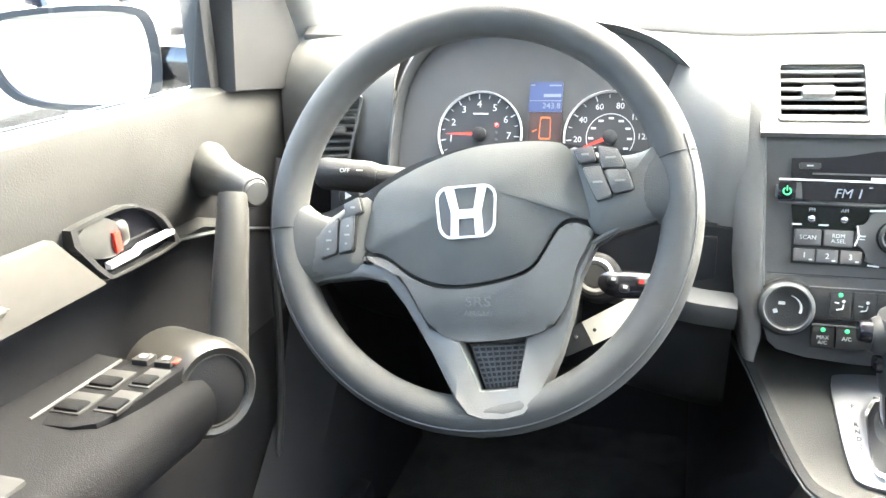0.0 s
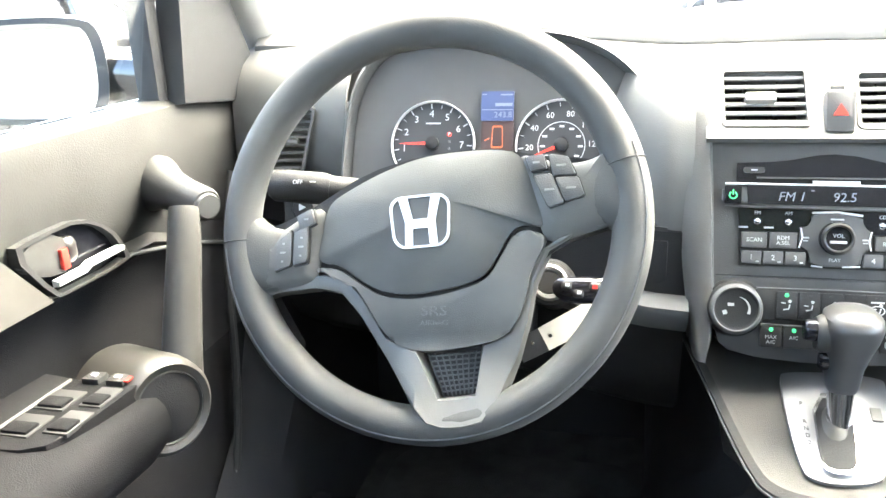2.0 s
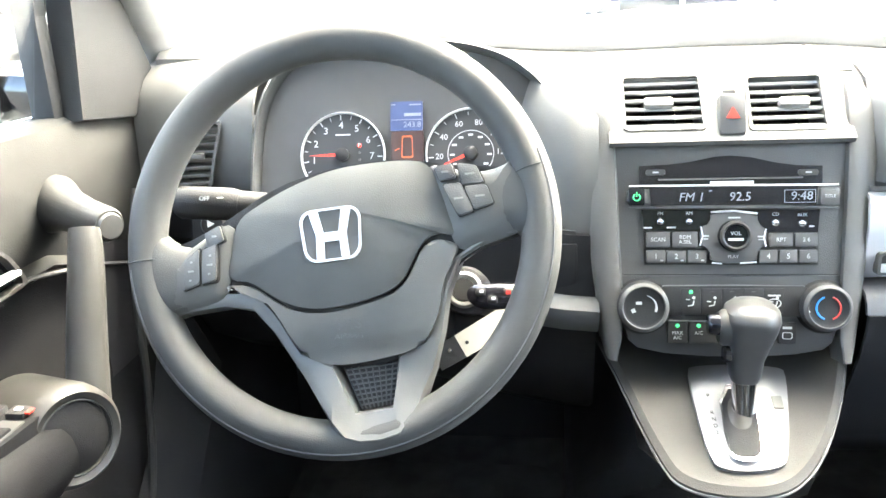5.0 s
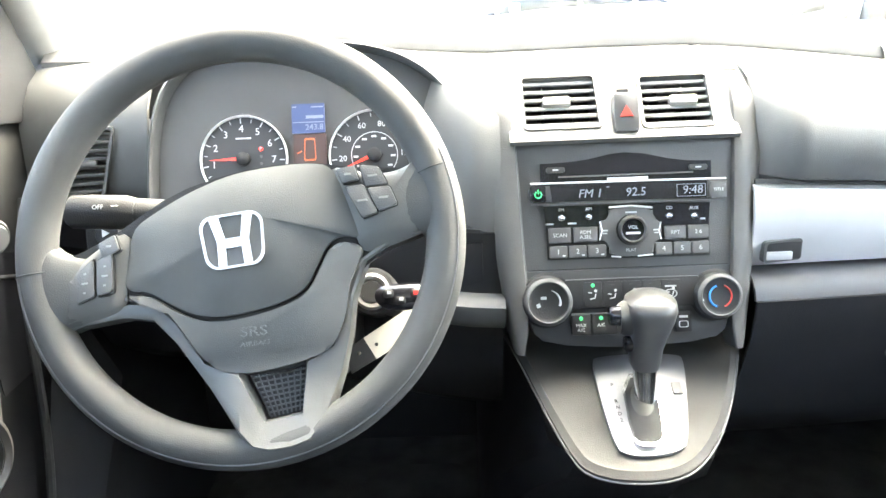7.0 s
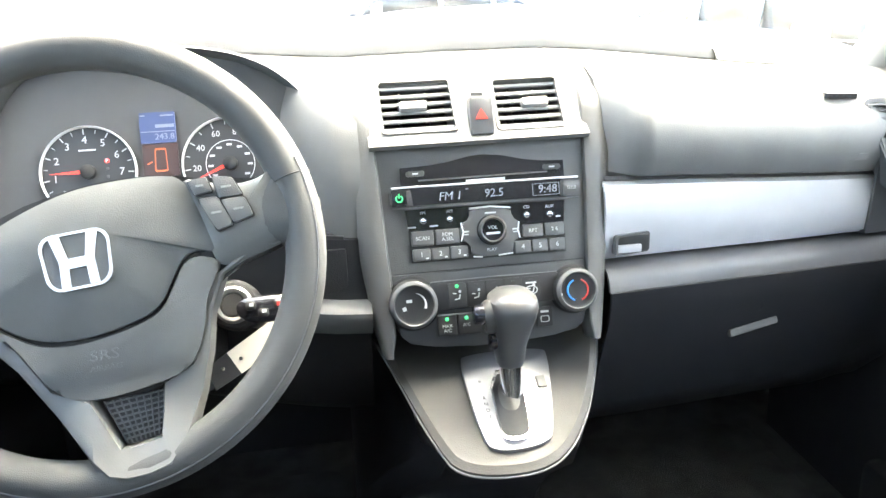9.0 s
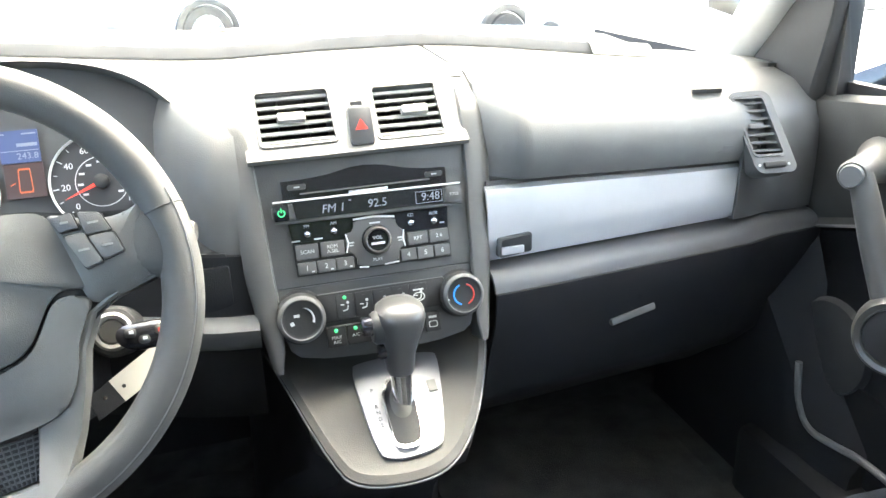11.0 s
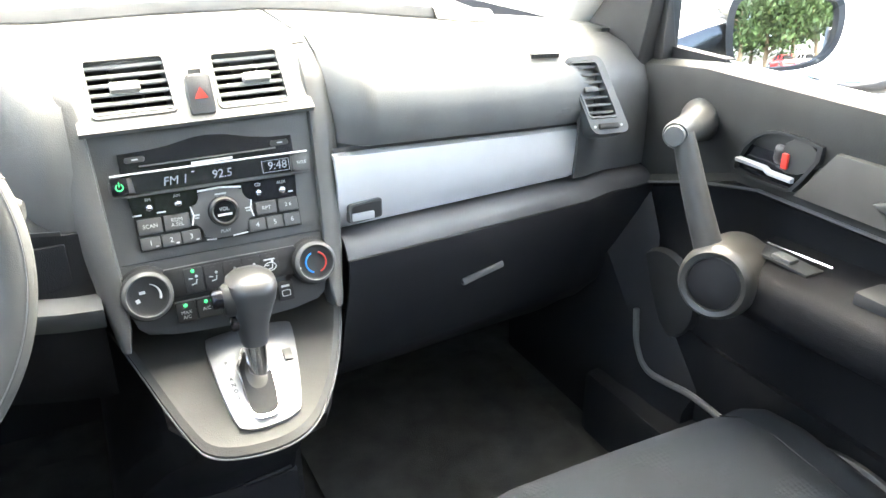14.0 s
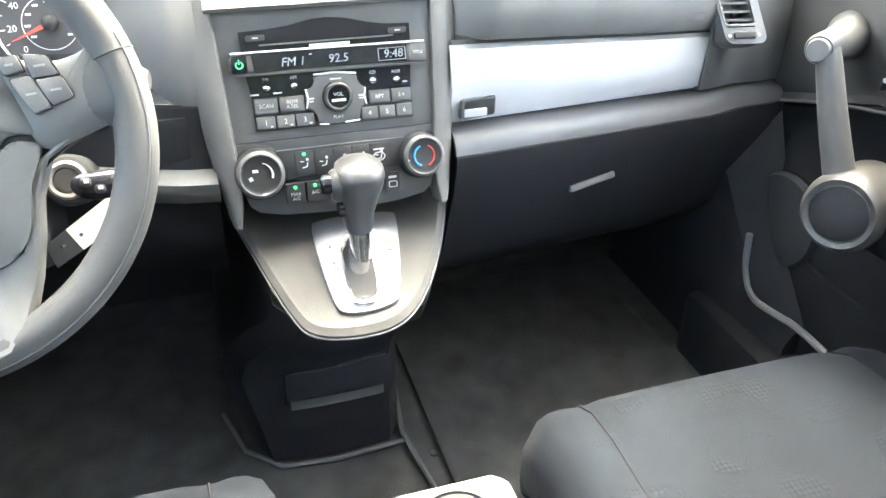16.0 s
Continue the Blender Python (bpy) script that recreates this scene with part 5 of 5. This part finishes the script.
# weather seals and kick panels
for s, x, pts in ((1, 0.685, ((0.262, 0.26), (0.255, 0.2), (0.225, 0.158), (0.17, 0.165), (0.11, 0.178), (0.0, 0.17), (-0.5, 0.16))), (-1, -0.69, ((0.25, 0.64), (0.21, 0.54), (0.197, 0.36), (0.165, 0.25), (0.11, 0.17), (0.0, 0.14), (-0.4, 0.13)))):
    path = [(x, y, z) for y, z in smooth_poly(pts, 2, False)] if s < 0 else [(0.648, -0.654 + (y + 0.654) * 0.955, 0.915 + (z - 0.915) * 0.955) for y, z in smooth_poly(pts, 2, False)]
    tagged(part("trim_1" if s > 0 else "trim_2", tube(path, 0.0055, 8), SEAL if s > 0 else RUBBER), "rubber weather seal round the door opening", "seal", kind="structure")
    tagged(part("wall_kick_1" if s > 0 else "wall_kick_2", box(0.02, 0.9, 0.75, (s * 0.725, 0.62, 0.32)), LOWER), "dark kick panel in the footwell", "car wall", kind="structure")
    tagged(part("sill_1" if s > 0 else "sill_2", box(0.1, 1.6, 0.14, (s * 0.66, -0.5, 0.07), 0.02), LOWER), "dark plastic door sill", "sill", kind="structure")
    tagged(part("kick_trim_1" if s > 0 else "kick_trim_2", loft([[(s * 0.64, y, 0.02), (s * (0.655 - 0.02 * k), y, 0.16 + 0.22 * k), (s * 0.70, y, 0.22 + 0.3 * k), (s * 0.74, y, 0.02)] for y, k in ((0.1, 0.0), (0.2, 0.3), (0.3, 1.0), (0.6, 1.0))]), LOWER), "dark moulded side trim in the footwell", "trim", kind="structure")

# ---- pillars, windscreen, roof, rear ----
for s, nm, z0, pts in ((-1, "pillar_1", 0.0, ((0.176, 0.735), (0.195, 0.87), (0.21, 1.0), (0.24, 0.96), (0.30, 0.862), (0.36, 0.76), (0.385, 0.712))), (1, "pillar_2", 0.0, ((0.306, 0.662), (0.284, 0.785), (0.265, 0.92), (0.285, 0.90), (0.37, 0.79), (0.455, 0.70), (0.475, 0.652)))):
    x0 = -0.705 if s < 0 else 0.685
    bm = prism([(y, z) for y, z in pts], 0.0, 0.03, 0.006)
    ob = part("sail_panel", bm, DARK)
    ob.matrix_world = Matrix.Translation((x0 + s * 0.02, 0, 0)) @ Matrix(((0, 0, -s, 0), (1, 0, 0, 0), (0, 1, 0, 0), (0, 0, 0, 1)))
    pil = thing(nm, "grey windscreen pillar with a dark corner panel", "pillar", kind="structure")
    ob.parent = pil
    path = [(x0 + s * 0.03, 0.60, 0.60), (x0 + s * 0.015, 0.47 + 0.03 * (s > 0), 0.74 - 0.03 * (s > 0)), (x0 - s * 0.01, 0.33, 0.90), (x0 - s * 0.06, 0.1, 1.1), (x0 - s * 0.12, -0.2, 1.24)]
    part("pillar_trim", tube(smooth_poly(path, 2, False), 0.045, 14), PILTRIM, pil)
    yy = 0.175 if s < 0 else 0.295
    part("window_post", box(0.03, 0.022, 0.42, (x0 + s * 0.028, yy - 0.004, 0.93 if s < 0 else 0.87), 0.004), RUBBER, pil)
    part("window_header", tube([(x0 - s * 0.1, 0.1, 1.17), (x0 - s * 0.11, -0.6, 1.22), (x0 - s * 0.11, -1.5, 1.2)], 0.03, 8), DARK, pil)
    part("door_pillar", box(0.04, 0.12, 0.55, (x0 - s * 0.02, -0.95, 0.97), 0.01), DARK, pil)
ws = sweep_sheet([[(x, 0.672 - 0.3 * abs(x) - (0.62 - 0.2 * abs(x)) * f, 0.792 + 0.48 * f - 0.06 * abs(x)) for f in (0, 0.25, 0.5, 0.75, 1.0)] for x in spread(-0.66, 0.66, 13)], 0.005)
w1 = part("window_1", ws, GLASS)
w1.visible_shadow = False
tagged(w1, "clear raked windscreen", "windscreen", kind="structure")
tagged(part("windscreen_trim", sweep_sheet([[(x, 0.666 - 0.3 * abs(x) + q, 0.788 + zs(x) - 2 * max(0, abs(x) - 0.46) * 0.16 + 0.2 * q) for q in (-0.008, 0.0, 0.01)] for x in spread(-0.62, 0.62, 25)], 0.004), RUBBER), "black band at the windscreen's foot", "trim", kind="structure")
tagged(part("bonnet", sweep_sheet([[(x, 0.74 + q, 0.63 - 0.12 * q - 0.14 * abs(x) - 0.1 * q * q) for q in (0.0, 0.15, 0.4, 0.7, 0.95)] for x in spread(-0.72, 0.72, 13)], 0.004), CARBLACK), "black painted bonnet", "bonnet", kind="structure")
# Unseen headliner: its front edge blocks sun, its pale colour brightens the cabin.
tagged(part("ceiling", box(1.2, 1.65, 0.03, (0, -0.74, 1.27), 0.01), HEADLINE), "pale fabric headliner", "car ceiling", kind="structure")
# Unseen rear and side walls, added to cut light from behind.
rear = box(1.46, 0.03, 0.85, (0, -1.62, 0.425))
for c, sx, sz in (((-0.6, -1.62, 1.06), 0.26, 0.42), ((0.6, -1.62, 1.06), 0.26, 0.42), ((0, -1.62, 1.22), 0.94, 0.1)):
    box(sx, 0.03, sz, c, bm=rear)
tagged(part("wall_rear", rear, DARK), "unseen dark rear of the cabin round the back window, holding back light", "car wall", kind="structure")
for s in (-1, 1):
    tagged(part("wall_side_1" if s < 0 else "wall_side_2", box(0.04, 0.2, 0.55, (s * 0.68, -1.52, 0.98), 0.01), DARK), "unseen dark rear side of the cabin, holding back light", "car wall", kind="structure")


# ---- seats and tray ----
def cloth_dots():
    m = material("seat_cloth_embossed", (0.0072, 0.0094, 0.0126), 0.9, grain=0.45, grain_size=1100, vary=0.32, spec=0.12, wear=9.0)
    n, l = m.node_tree.nodes, m.node_tree.links
    b = n["Principled BSDF"]
    b.inputs["Sheen Weight"].default_value = 0.035
    tcn = n.new("ShaderNodeTexCoord")
    vor = n.new("ShaderNodeTexVoronoi")
    vor.inputs["Scale"].default_value, vor.inputs["Randomness"].default_value = 165.0, 0.15
    l.new(tcn.outputs["Object"], vor.inputs["Vector"])
    msk = n.new("ShaderNodeTexNoise")
    msk.inputs["Scale"].default_value, msk.inputs["Detail"].default_value = 16.0, 1.0
    l.new(tcn.outputs["Object"], msk.inputs["Vector"])
    on = n.new("ShaderNodeMapRange")
    on.inputs["From Min"].default_value, on.inputs["From Max"].default_value = 0.54, 0.6
    l.new(msk.outputs["Fac"], on.inputs["Value"])
    mul = n.new("ShaderNodeMath")
    mul.operation = "MULTIPLY"
    l.new(vor.outputs["Distance"], mul.inputs[0])
    l.new(on.outputs["Result"], mul.inputs[1])
    bp = n.new("ShaderNodeBump")
    bp.inputs["Strength"].default_value, bp.inputs["Distance"].default_value = 0.4, 0.0015
    l.new(mul.outputs["Value"], bp.inputs["Height"])
    old = b.inputs["Normal"].links[0].from_socket
    l.new(old, bp.inputs["Normal"])
    l.new(bp.outputs["Normal"], b.inputs["Normal"])
    return m


SEATM = cloth_dots()


def seat(cx, label, front, zoff, x_in):
    st = thing("front_seat", label, "seat", pose(cx, front, zoff), group="front seats")
    rings, W = [], 0.245
    for y, zt, w, dip in ((0.0, 0.225, 0.22, 0.0), (0.012, 0.25, 0.235, 0.0), (0.004, 0.283, 0.242, 0.0), (-0.03, 0.303, 0.245, 0.002), (-0.08, 0.309, 0.246, 0.005), (-0.25, 0.295, 0.246, 0.012), (-0.45, 0.275, 0.246, 0.014), (-0.56, 0.27, 0.24, 0.01)):
        ring = []
        for u in spread(-1, 1, 33):
            e = min(1, (1 - abs(u)) / 0.16)
            z = zt - 0.05 * (1 - math.sqrt(max(0, 1 - (1 - e) ** 2))) - dip * (1 - (abs(u) / 0.72) ** 2 if abs(u) < 0.72 else 0) + 0.006 * (1 - u * u)
            if abs(abs(u) - 0.72) < 0.035:
                z -= 0.0035
            ring.append((u * w, y, z))
        ring += [(w * 1.0, y, zt - 0.1), (w * 0.9, y, 0.13), (-w * 0.9, y, 0.13), (-w * 1.0, y, zt - 0.1)]
        rings.append(ring)
    cu = part("cushion", loft(rings), SEATM, st)
    for s in (-1, 1):
        part("cushion_seam", tube([(s * 0.72 * w, y + 0.001, zt - 0.0004) for y, zt, w in ((0.004, 0.2835, 0.242), (-0.03, 0.3025, 0.245), (-0.08, 0.3085, 0.246), (-0.25, 0.2945, 0.246), (-0.5, 0.2745, 0.245))], 0.0012, 6), ARMREST, cu)
    part("seat_base", box(0.42, 0.42, 0.12, (0, -0.3, 0.075 - zoff), 0.02), DARK, st)
    part("side_cover", box(0.03, 0.4, 0.1, (x_in, -0.28, 0.17), 0.012), DARK, st)
    bk = [[(u * w, -0.60 - 0.28 * h - d * (1 - u * u), 0.3 + 0.62 * h) for u in spread(-1, 1, 9)] + [(u * w * 0.95, -0.74 - 0.28 * h, 0.3 + 0.62 * h) for u in spread(1, -1, 9)] for h, w, d in ((0.0, 0.22, 0.0), (0.3, 0.24, 0.03), (0.7, 0.23, 0.03), (1.0, 0.18, 0.0))]
    part("backrest", loft(bk), SEATM, st)
    return st


seat(0.405, "dark blue-grey cloth passenger seat with embossed dots", -0.045, -0.01, 0.25)
seat(-0.36, "dark blue-grey cloth driver seat beside the console tray", -0.05, 0.0, 0.25)
recl = thing("seat_lever", "pale plastic seat side lever loop", "lever")
part("lever_loop", tube(smooth_poly([(0.645, -0.10, 0.22), (0.66, -0.12, 0.25), (0.668, -0.18, 0.262), (0.668, -0.26, 0.25), (0.66, -0.3, 0.22)], 2, False), 0.008, 8), GRIPM, recl)
tray = thing("centre_tray", "silver-edged folding centre tray with cup holder between the seats", "tray", Matrix.Translation((0.03, -0.2, 0.28)))
o = rounded(0.155, 0.17, 0.014, (0, 0.0))
tp = part("tray_top", prism(o, -0.03, 0.0, 0.006), PLATEM, tray, "satin silver tray rim")
part("cup_holder", lathe([(0.0405, 0.0005), (0.038, 0.003), (0.036, -0.001), (0.034, -0.02), (0.001, -0.021)], 36, c=(0.012, 0.035, 0.0012)), SHADE, tp, "dark round cup holder")
# The tray has no hole here; a flat black disc paints the well's shade.
part("cup_well_shade", lathe([(0.037, 0.0016), (0.001, 0.0017)], 36, c=(0.012, 0.035, 0.0)), SHADE, tp, "flat dark disc painting the shade in the cup holder")
part("tray_inner", prism(rounded(0.06, 0.03, 0.005, (-0.04, -0.06)), -0.002, 0.0015), DARK, tp)
part("tray_leg", box(0.1, 0.12, 0.24, (0, -0.02, -0.15), 0.02), LOWER, tray)
# floor mats and pedals
mat_ = thing("floor_mat", "dark carpet floor mat with bound edge", "floor mat", Matrix.Translation((0.36, 0.3, 0.022)))
part("mat_body", prism(rounded(0.46, 0.6, 0.05), 0.0, 0.008, 0.003), CARPET, mat_)
m2 = thing("floor_mat", "dark carpet floor mat with bound edge", "floor mat", Matrix.Translation((-0.38, 0.3, 0.022)))
part("mat_body", prism(rounded(0.44, 0.6, 0.05), 0.0, 0.008, 0.003), CARPET, m2)
pedal = thing("brake_pedal", "dark rubber brake pedal with white print bars", "pedal", Matrix.Translation((-0.52, 0.46, 0.16)) @ pose(0, 0, 0, 50))
part("pedal_pad", prism(rounded(0.1, 0.06, 0.01), 0.0, 0.012, 0.003), RUBBER, pedal)
part("pedal_arm", tube([(0, 0.02, -0.005), (0, 0.12, -0.05), (0, 0.28, -0.03)], 0.01, 8), SHADE, pedal)


# ---- door mirrors ----
def door_mirror(s, mid, w, h, view, label, curve):
    """view: the way in which the glass throws the light on from the seats."""
    mid = Vector(mid)
    into = (mid - Vector((-0.16, -0.65, 0.88))).normalized()
    nrm = (Vector(view).normalized() - into).normalized()
    m = Matrix.Translation(mid) @ nrm.to_track_quat("Z", "Y").to_matrix().to_4x4()
    dm = thing("door_mirror", label, "mirror", m, group="door mirrors")
    o = smooth_poly([(-w * 0.5, h * 0.25), (-w * 0.42, h * 0.46), (w * 0.4, h * 0.5), (w * 0.5, h * 0.3), (w * 0.48, -h * 0.4), (w * 0.3, -h * 0.5), (-w * 0.28, -h * 0.46), (-w * 0.46, -h * 0.2)], 2)
    if s > 0:
        o = [(-x, y) for x, y in o][::-1]
    gl_ = dome(o, -0.004, -0.0038, 2, 10, floor=-0.008)
    for v in gl_.verts:
        if v.co.z > -0.005:
            v.co.z = 0.002 - (v.co.x ** 2 + v.co.y ** 2) / (2 * curve)
    part("mirror_glass", gl_, MIRROR, dm, "mirror glass")
    part("mirror_rim", frame_ring(scaled(o, 1.13), scaled(o, 1.0), -0.02, 0.006), RUBBER, dm, "black rim")
    part("mirror_shell", loft([[(x, y, z) for x, y in scaled(o, k)] for k, z in ((1.13, 0.004), (1.16, -0.03), (1.0, -0.07), (0.7, -0.1), (0.2, -0.11))], caps=False), CARBLACK, dm, "black painted shell")
    inv = m.inverted()
    part("mirror_arm", tube([inv @ Vector((s * 0.73, mid.y + 0.07, mid.z - 0.045)), inv @ Vector((s * 0.81, mid.y + 0.07, mid.z - 0.025)), inv @ (mid + Vector((-s * 0.06, 0.06, -0.015)))], [0.05, 0.045, 0.045], 12, flat=0.7), CARBLACK, dm)
    return dm


door_mirror(-1, (-0.985, 0.25, 0.768), 0.225, 0.125, (-0.3, -0.95, -0.08), "black driver door mirror full of pale sky", 8.0)
door_mirror(1, (0.914, 0.25, 0.706), 0.178, 0.112, (0.22, -0.97, 0.11), "black passenger door mirror showing trees and cars", 1.3)


# ---- parked cars ----
def parked_car(m, paint, label, tall=1.45):
    c = thing("parked_car", label, "car", m, group="parked cars")
    n = 16
    st = ((-2.2, 0.45, 0.75, 0.70), (-2.1, 0.3, 0.92, 0.82), (-1.6, 0.22, 0.98, 0.88), (0.0, 0.2, 0.96, 0.9), (1.0, 0.2, 0.92, 0.88), (1.7, 0.24, 0.86, 0.84), (2.1, 0.3, 0.74, 0.74), (2.25, 0.4, 0.6, 0.62))
    rings = []
    for y, z0, z1, w in st:
        rings.append([(w * math.copysign(abs(math.cos(a)) ** 0.35, math.cos(a)), y, (z0 + z1) / 2 + (z1 - z0) / 2 * math.copysign(abs(math.sin(a)) ** 0.5, math.sin(a))) for a in spread(0, 2 * math.pi, 29)[:-1]])
    part("body", loft(rings), paint, c)
    top = tall
    cab = [[(w * math.copysign(abs(math.cos(a)) ** 0.4, math.cos(a)), y, 0.86 + (z1 - 0.86) * max(0, math.sin(a)) ** 0.5) for a in spread(0, math.pi, 17)] for y, z1, w in ((-1.95, 0.93, 0.7), (-1.3, top - 0.08, 0.66), (-0.6, top, 0.64), (0.1, top - 0.03, 0.65), (0.9, 0.93, 0.74))]
    gr = part("cabin_glass", loft(cab, closed=False, caps=False), GLOSS, c, "dark tinted windows")
    part("roof", loft([[(w * u, y, z1 + 0.012 - 0.03 * u * u) for u in spread(-1, 1, 9)] for y, z1, w in ((-1.3, top - 0.08, 0.56), (-0.6, top, 0.57), (0.1, top - 0.03, 0.56))], closed=False, caps=False), paint, c)
    for y in (-1.3, -0.45, 0.55):
        for s in (-1, 1):
            part("roof_post", tube([(s * 0.70, y + (0.25 if y > 0 else 0), 0.9), (s * 0.6, y - (0.3 if y > 0 else 0), top - 0.06)], 0.035, 6), paint, c)
    for s in (-1, 1):
        for y in (-1.35, 1.4):
            wh = part("wheel", lathe([(0.2, -0.09), (0.3, -0.1), (0.325, -0.08), (0.325, 0.06), (0.31, 0.09), (0.22, 0.09), (0.215, 0.06)], 28), TYRE, c)
            wh.matrix_local = Matrix.Translation((s * 0.8, y, 0.325)) @ pose(0, 0, 0, 0, 90 * s)
            rm = part("wheel_rim", lathe([(0.215, 0.05), (0.21, 0.085), (0.19, 0.08), (0.18, 0.06), (0.05, 0.065), (0.04, 0.08), (0.001, 0.08)], 28), CARSILVER, wh)
            for k in range(5):
                sp = box(0.04, 0.15, 0.02, (0, 0.12, 0.075), 0.005)
                o = part("rim_spoke", sp, CHROME, wh)
                o.matrix_local = pose(0, 0, 0, 0, 0, 72 * k)
            part("wheel_arch", lathe([(0.39, -0.06), (0.39, 0.095), (0.325, 0.096), (0.32, -0.06)], 28), SHADE, c).matrix_local = Matrix.Translation((s * 0.795, y, 0.34)) @ pose(0, 0, 0, 0, 90 * s)
        part("headlight", dome(rounded(0.34, 0.13, 0.05), 0.0, 0.04, 2, 4, floor=-0.05), CHROME, c, "clear headlight").matrix_local = Matrix.Translation((s * 0.52, 2.16, 0.66)) @ pose(0, 0, 0, 90, 0, 180 - s * 22)
        part("tail_light", dome(rounded(0.2, 0.22, 0.04), 0.0, 0.04, 2, 4, floor=-0.05), CARRED, c).matrix_local = Matrix.Translation((s * 0.6, -2.14, 0.76)) @ pose(0, 0, 0, 90, 0, s * 18)
        part("side_mirror", box(0.16, 0.1, 0.12, (s * 0.98, 0.65, 0.98), 0.03), paint, c)
    part("grille", box(0.7, 0.05, 0.12, (0, 2.2, 0.56), 0.02), GLOSS, c, "dark front grille")
    part("bumper", box(1.5, 0.12, 0.14, (0, 2.2, 0.36), 0.04), RUBBER, c)
    part("rear_bumper", box(1.5, 0.12, 0.16, (0, -2.16, 0.42), 0.04), paint, c)
    return c


G = Matrix.Translation((0, 0, GZ))
car_a = parked_car(G @ pose(3.35, 7.9, 0, 0, 0, 118), CARWHITE, "white parked car facing the windscreen")
parked_car(G @ pose(5.6, 8.6, 0, 0, 0, 118), CARSILVER, "silver parked car in the facing row")
copy_thing(car_a, G @ pose(0.9, 11.0, 0, 0, 0, 110))
copy_thing(car_a, G @ pose(3.1, 3.45, 0, 0, 0, 178))
copy_thing(car_a, G @ pose(4.4, 19.0, 0, 0, 0, 105))
copy_thing(car_a, G @ pose(8.4, 14.6, 0, 0, 0, 112))
parked_car(G @ pose(7.2, -31.0, 0, 0, 0, 165), CARRED, "red parked car far behind, seen in the door mirror")
copy_thing(car_a, G @ pose(10.0, -31.5, 0, 0, 0, 165))
car_b = parked_car(G @ pose(-4.6, 4.6, 0, 0, 0, 5), CARBLACK, "black parked car in a neighbouring bay")
copy_thing(car_b, G @ pose(2.7, -1.4, 0, 0, 0, 0))


# ---- trees ----
def tree(x, y, tall, seed):
    rnd = random.Random(seed)
    t = thing("tree", "leafy green tree at the edge of the car park", "tree", Matrix.Translation((x, y, GZ)), group="trees")
    bm = tube([(0, 0, -0.1), (0.05, 0.02, tall * 0.25), (0.1, -0.05, tall * 0.5), (0.05, 0.0, tall * 0.85)], [0.32, 0.25, 0.17, 0.04], 10)
    tips = []
    for k in range(13):
        a, h = rnd.uniform(0, 6.28), tall * rnd.uniform(0.1, 0.72)
        r = tall * rnd.uniform(0.2, 0.38)
        tip = Vector((r * math.cos(a), r * math.sin(a), h + r * 0.7))
        tips.append(tip)
        tube([(0.06, 0, h), Vector((0.06, 0, h)).lerp(tip, 0.5) + Vector((0, 0, 0.1)), tip], [0.08, 0.05, 0.02], 7, bm=bm)
    part("trunk", bm, BARK, t)
    verts, faces = [], []
    for k in range(5200):
        c = rnd.choice(tips + [Vector((0, 0, tall * 0.85))])
        p = c + Vector((rnd.gauss(0, 1), rnd.gauss(0, 1), rnd.gauss(0, 0.8))) * tall * 0.09
        u = Vector((rnd.gauss(0, 1), rnd.gauss(0, 1), rnd.gauss(0, 1))).normalized()
        v = u.orthogonal().normalized()
        s = rnd.uniform(0.2, 0.44)
        i = len(verts)
        verts += [p - u * s, p + v * s * 0.55, p + u * s, p - v * s * 0.55]
        faces.append((i, i + 1, i + 2, i + 3))
    me = bpy.data.meshes.new("crown")
    me.from_pydata(verts, [], faces)
    me.materials.append(LEAF)
    cr = new("crown", me)
    cr.parent = t


for k, (x, y, h) in enumerate(((2.5, -35, 11), (6.0, -36, 13), (9.5, -35.5, 12), (13.0, -36, 12.5), (17, -37, 13), (-2, -37, 12), (4.5, -41, 14), (11.0, -42, 14), (21, -39, 12))):
    tree(x, y, h, 11 + k)
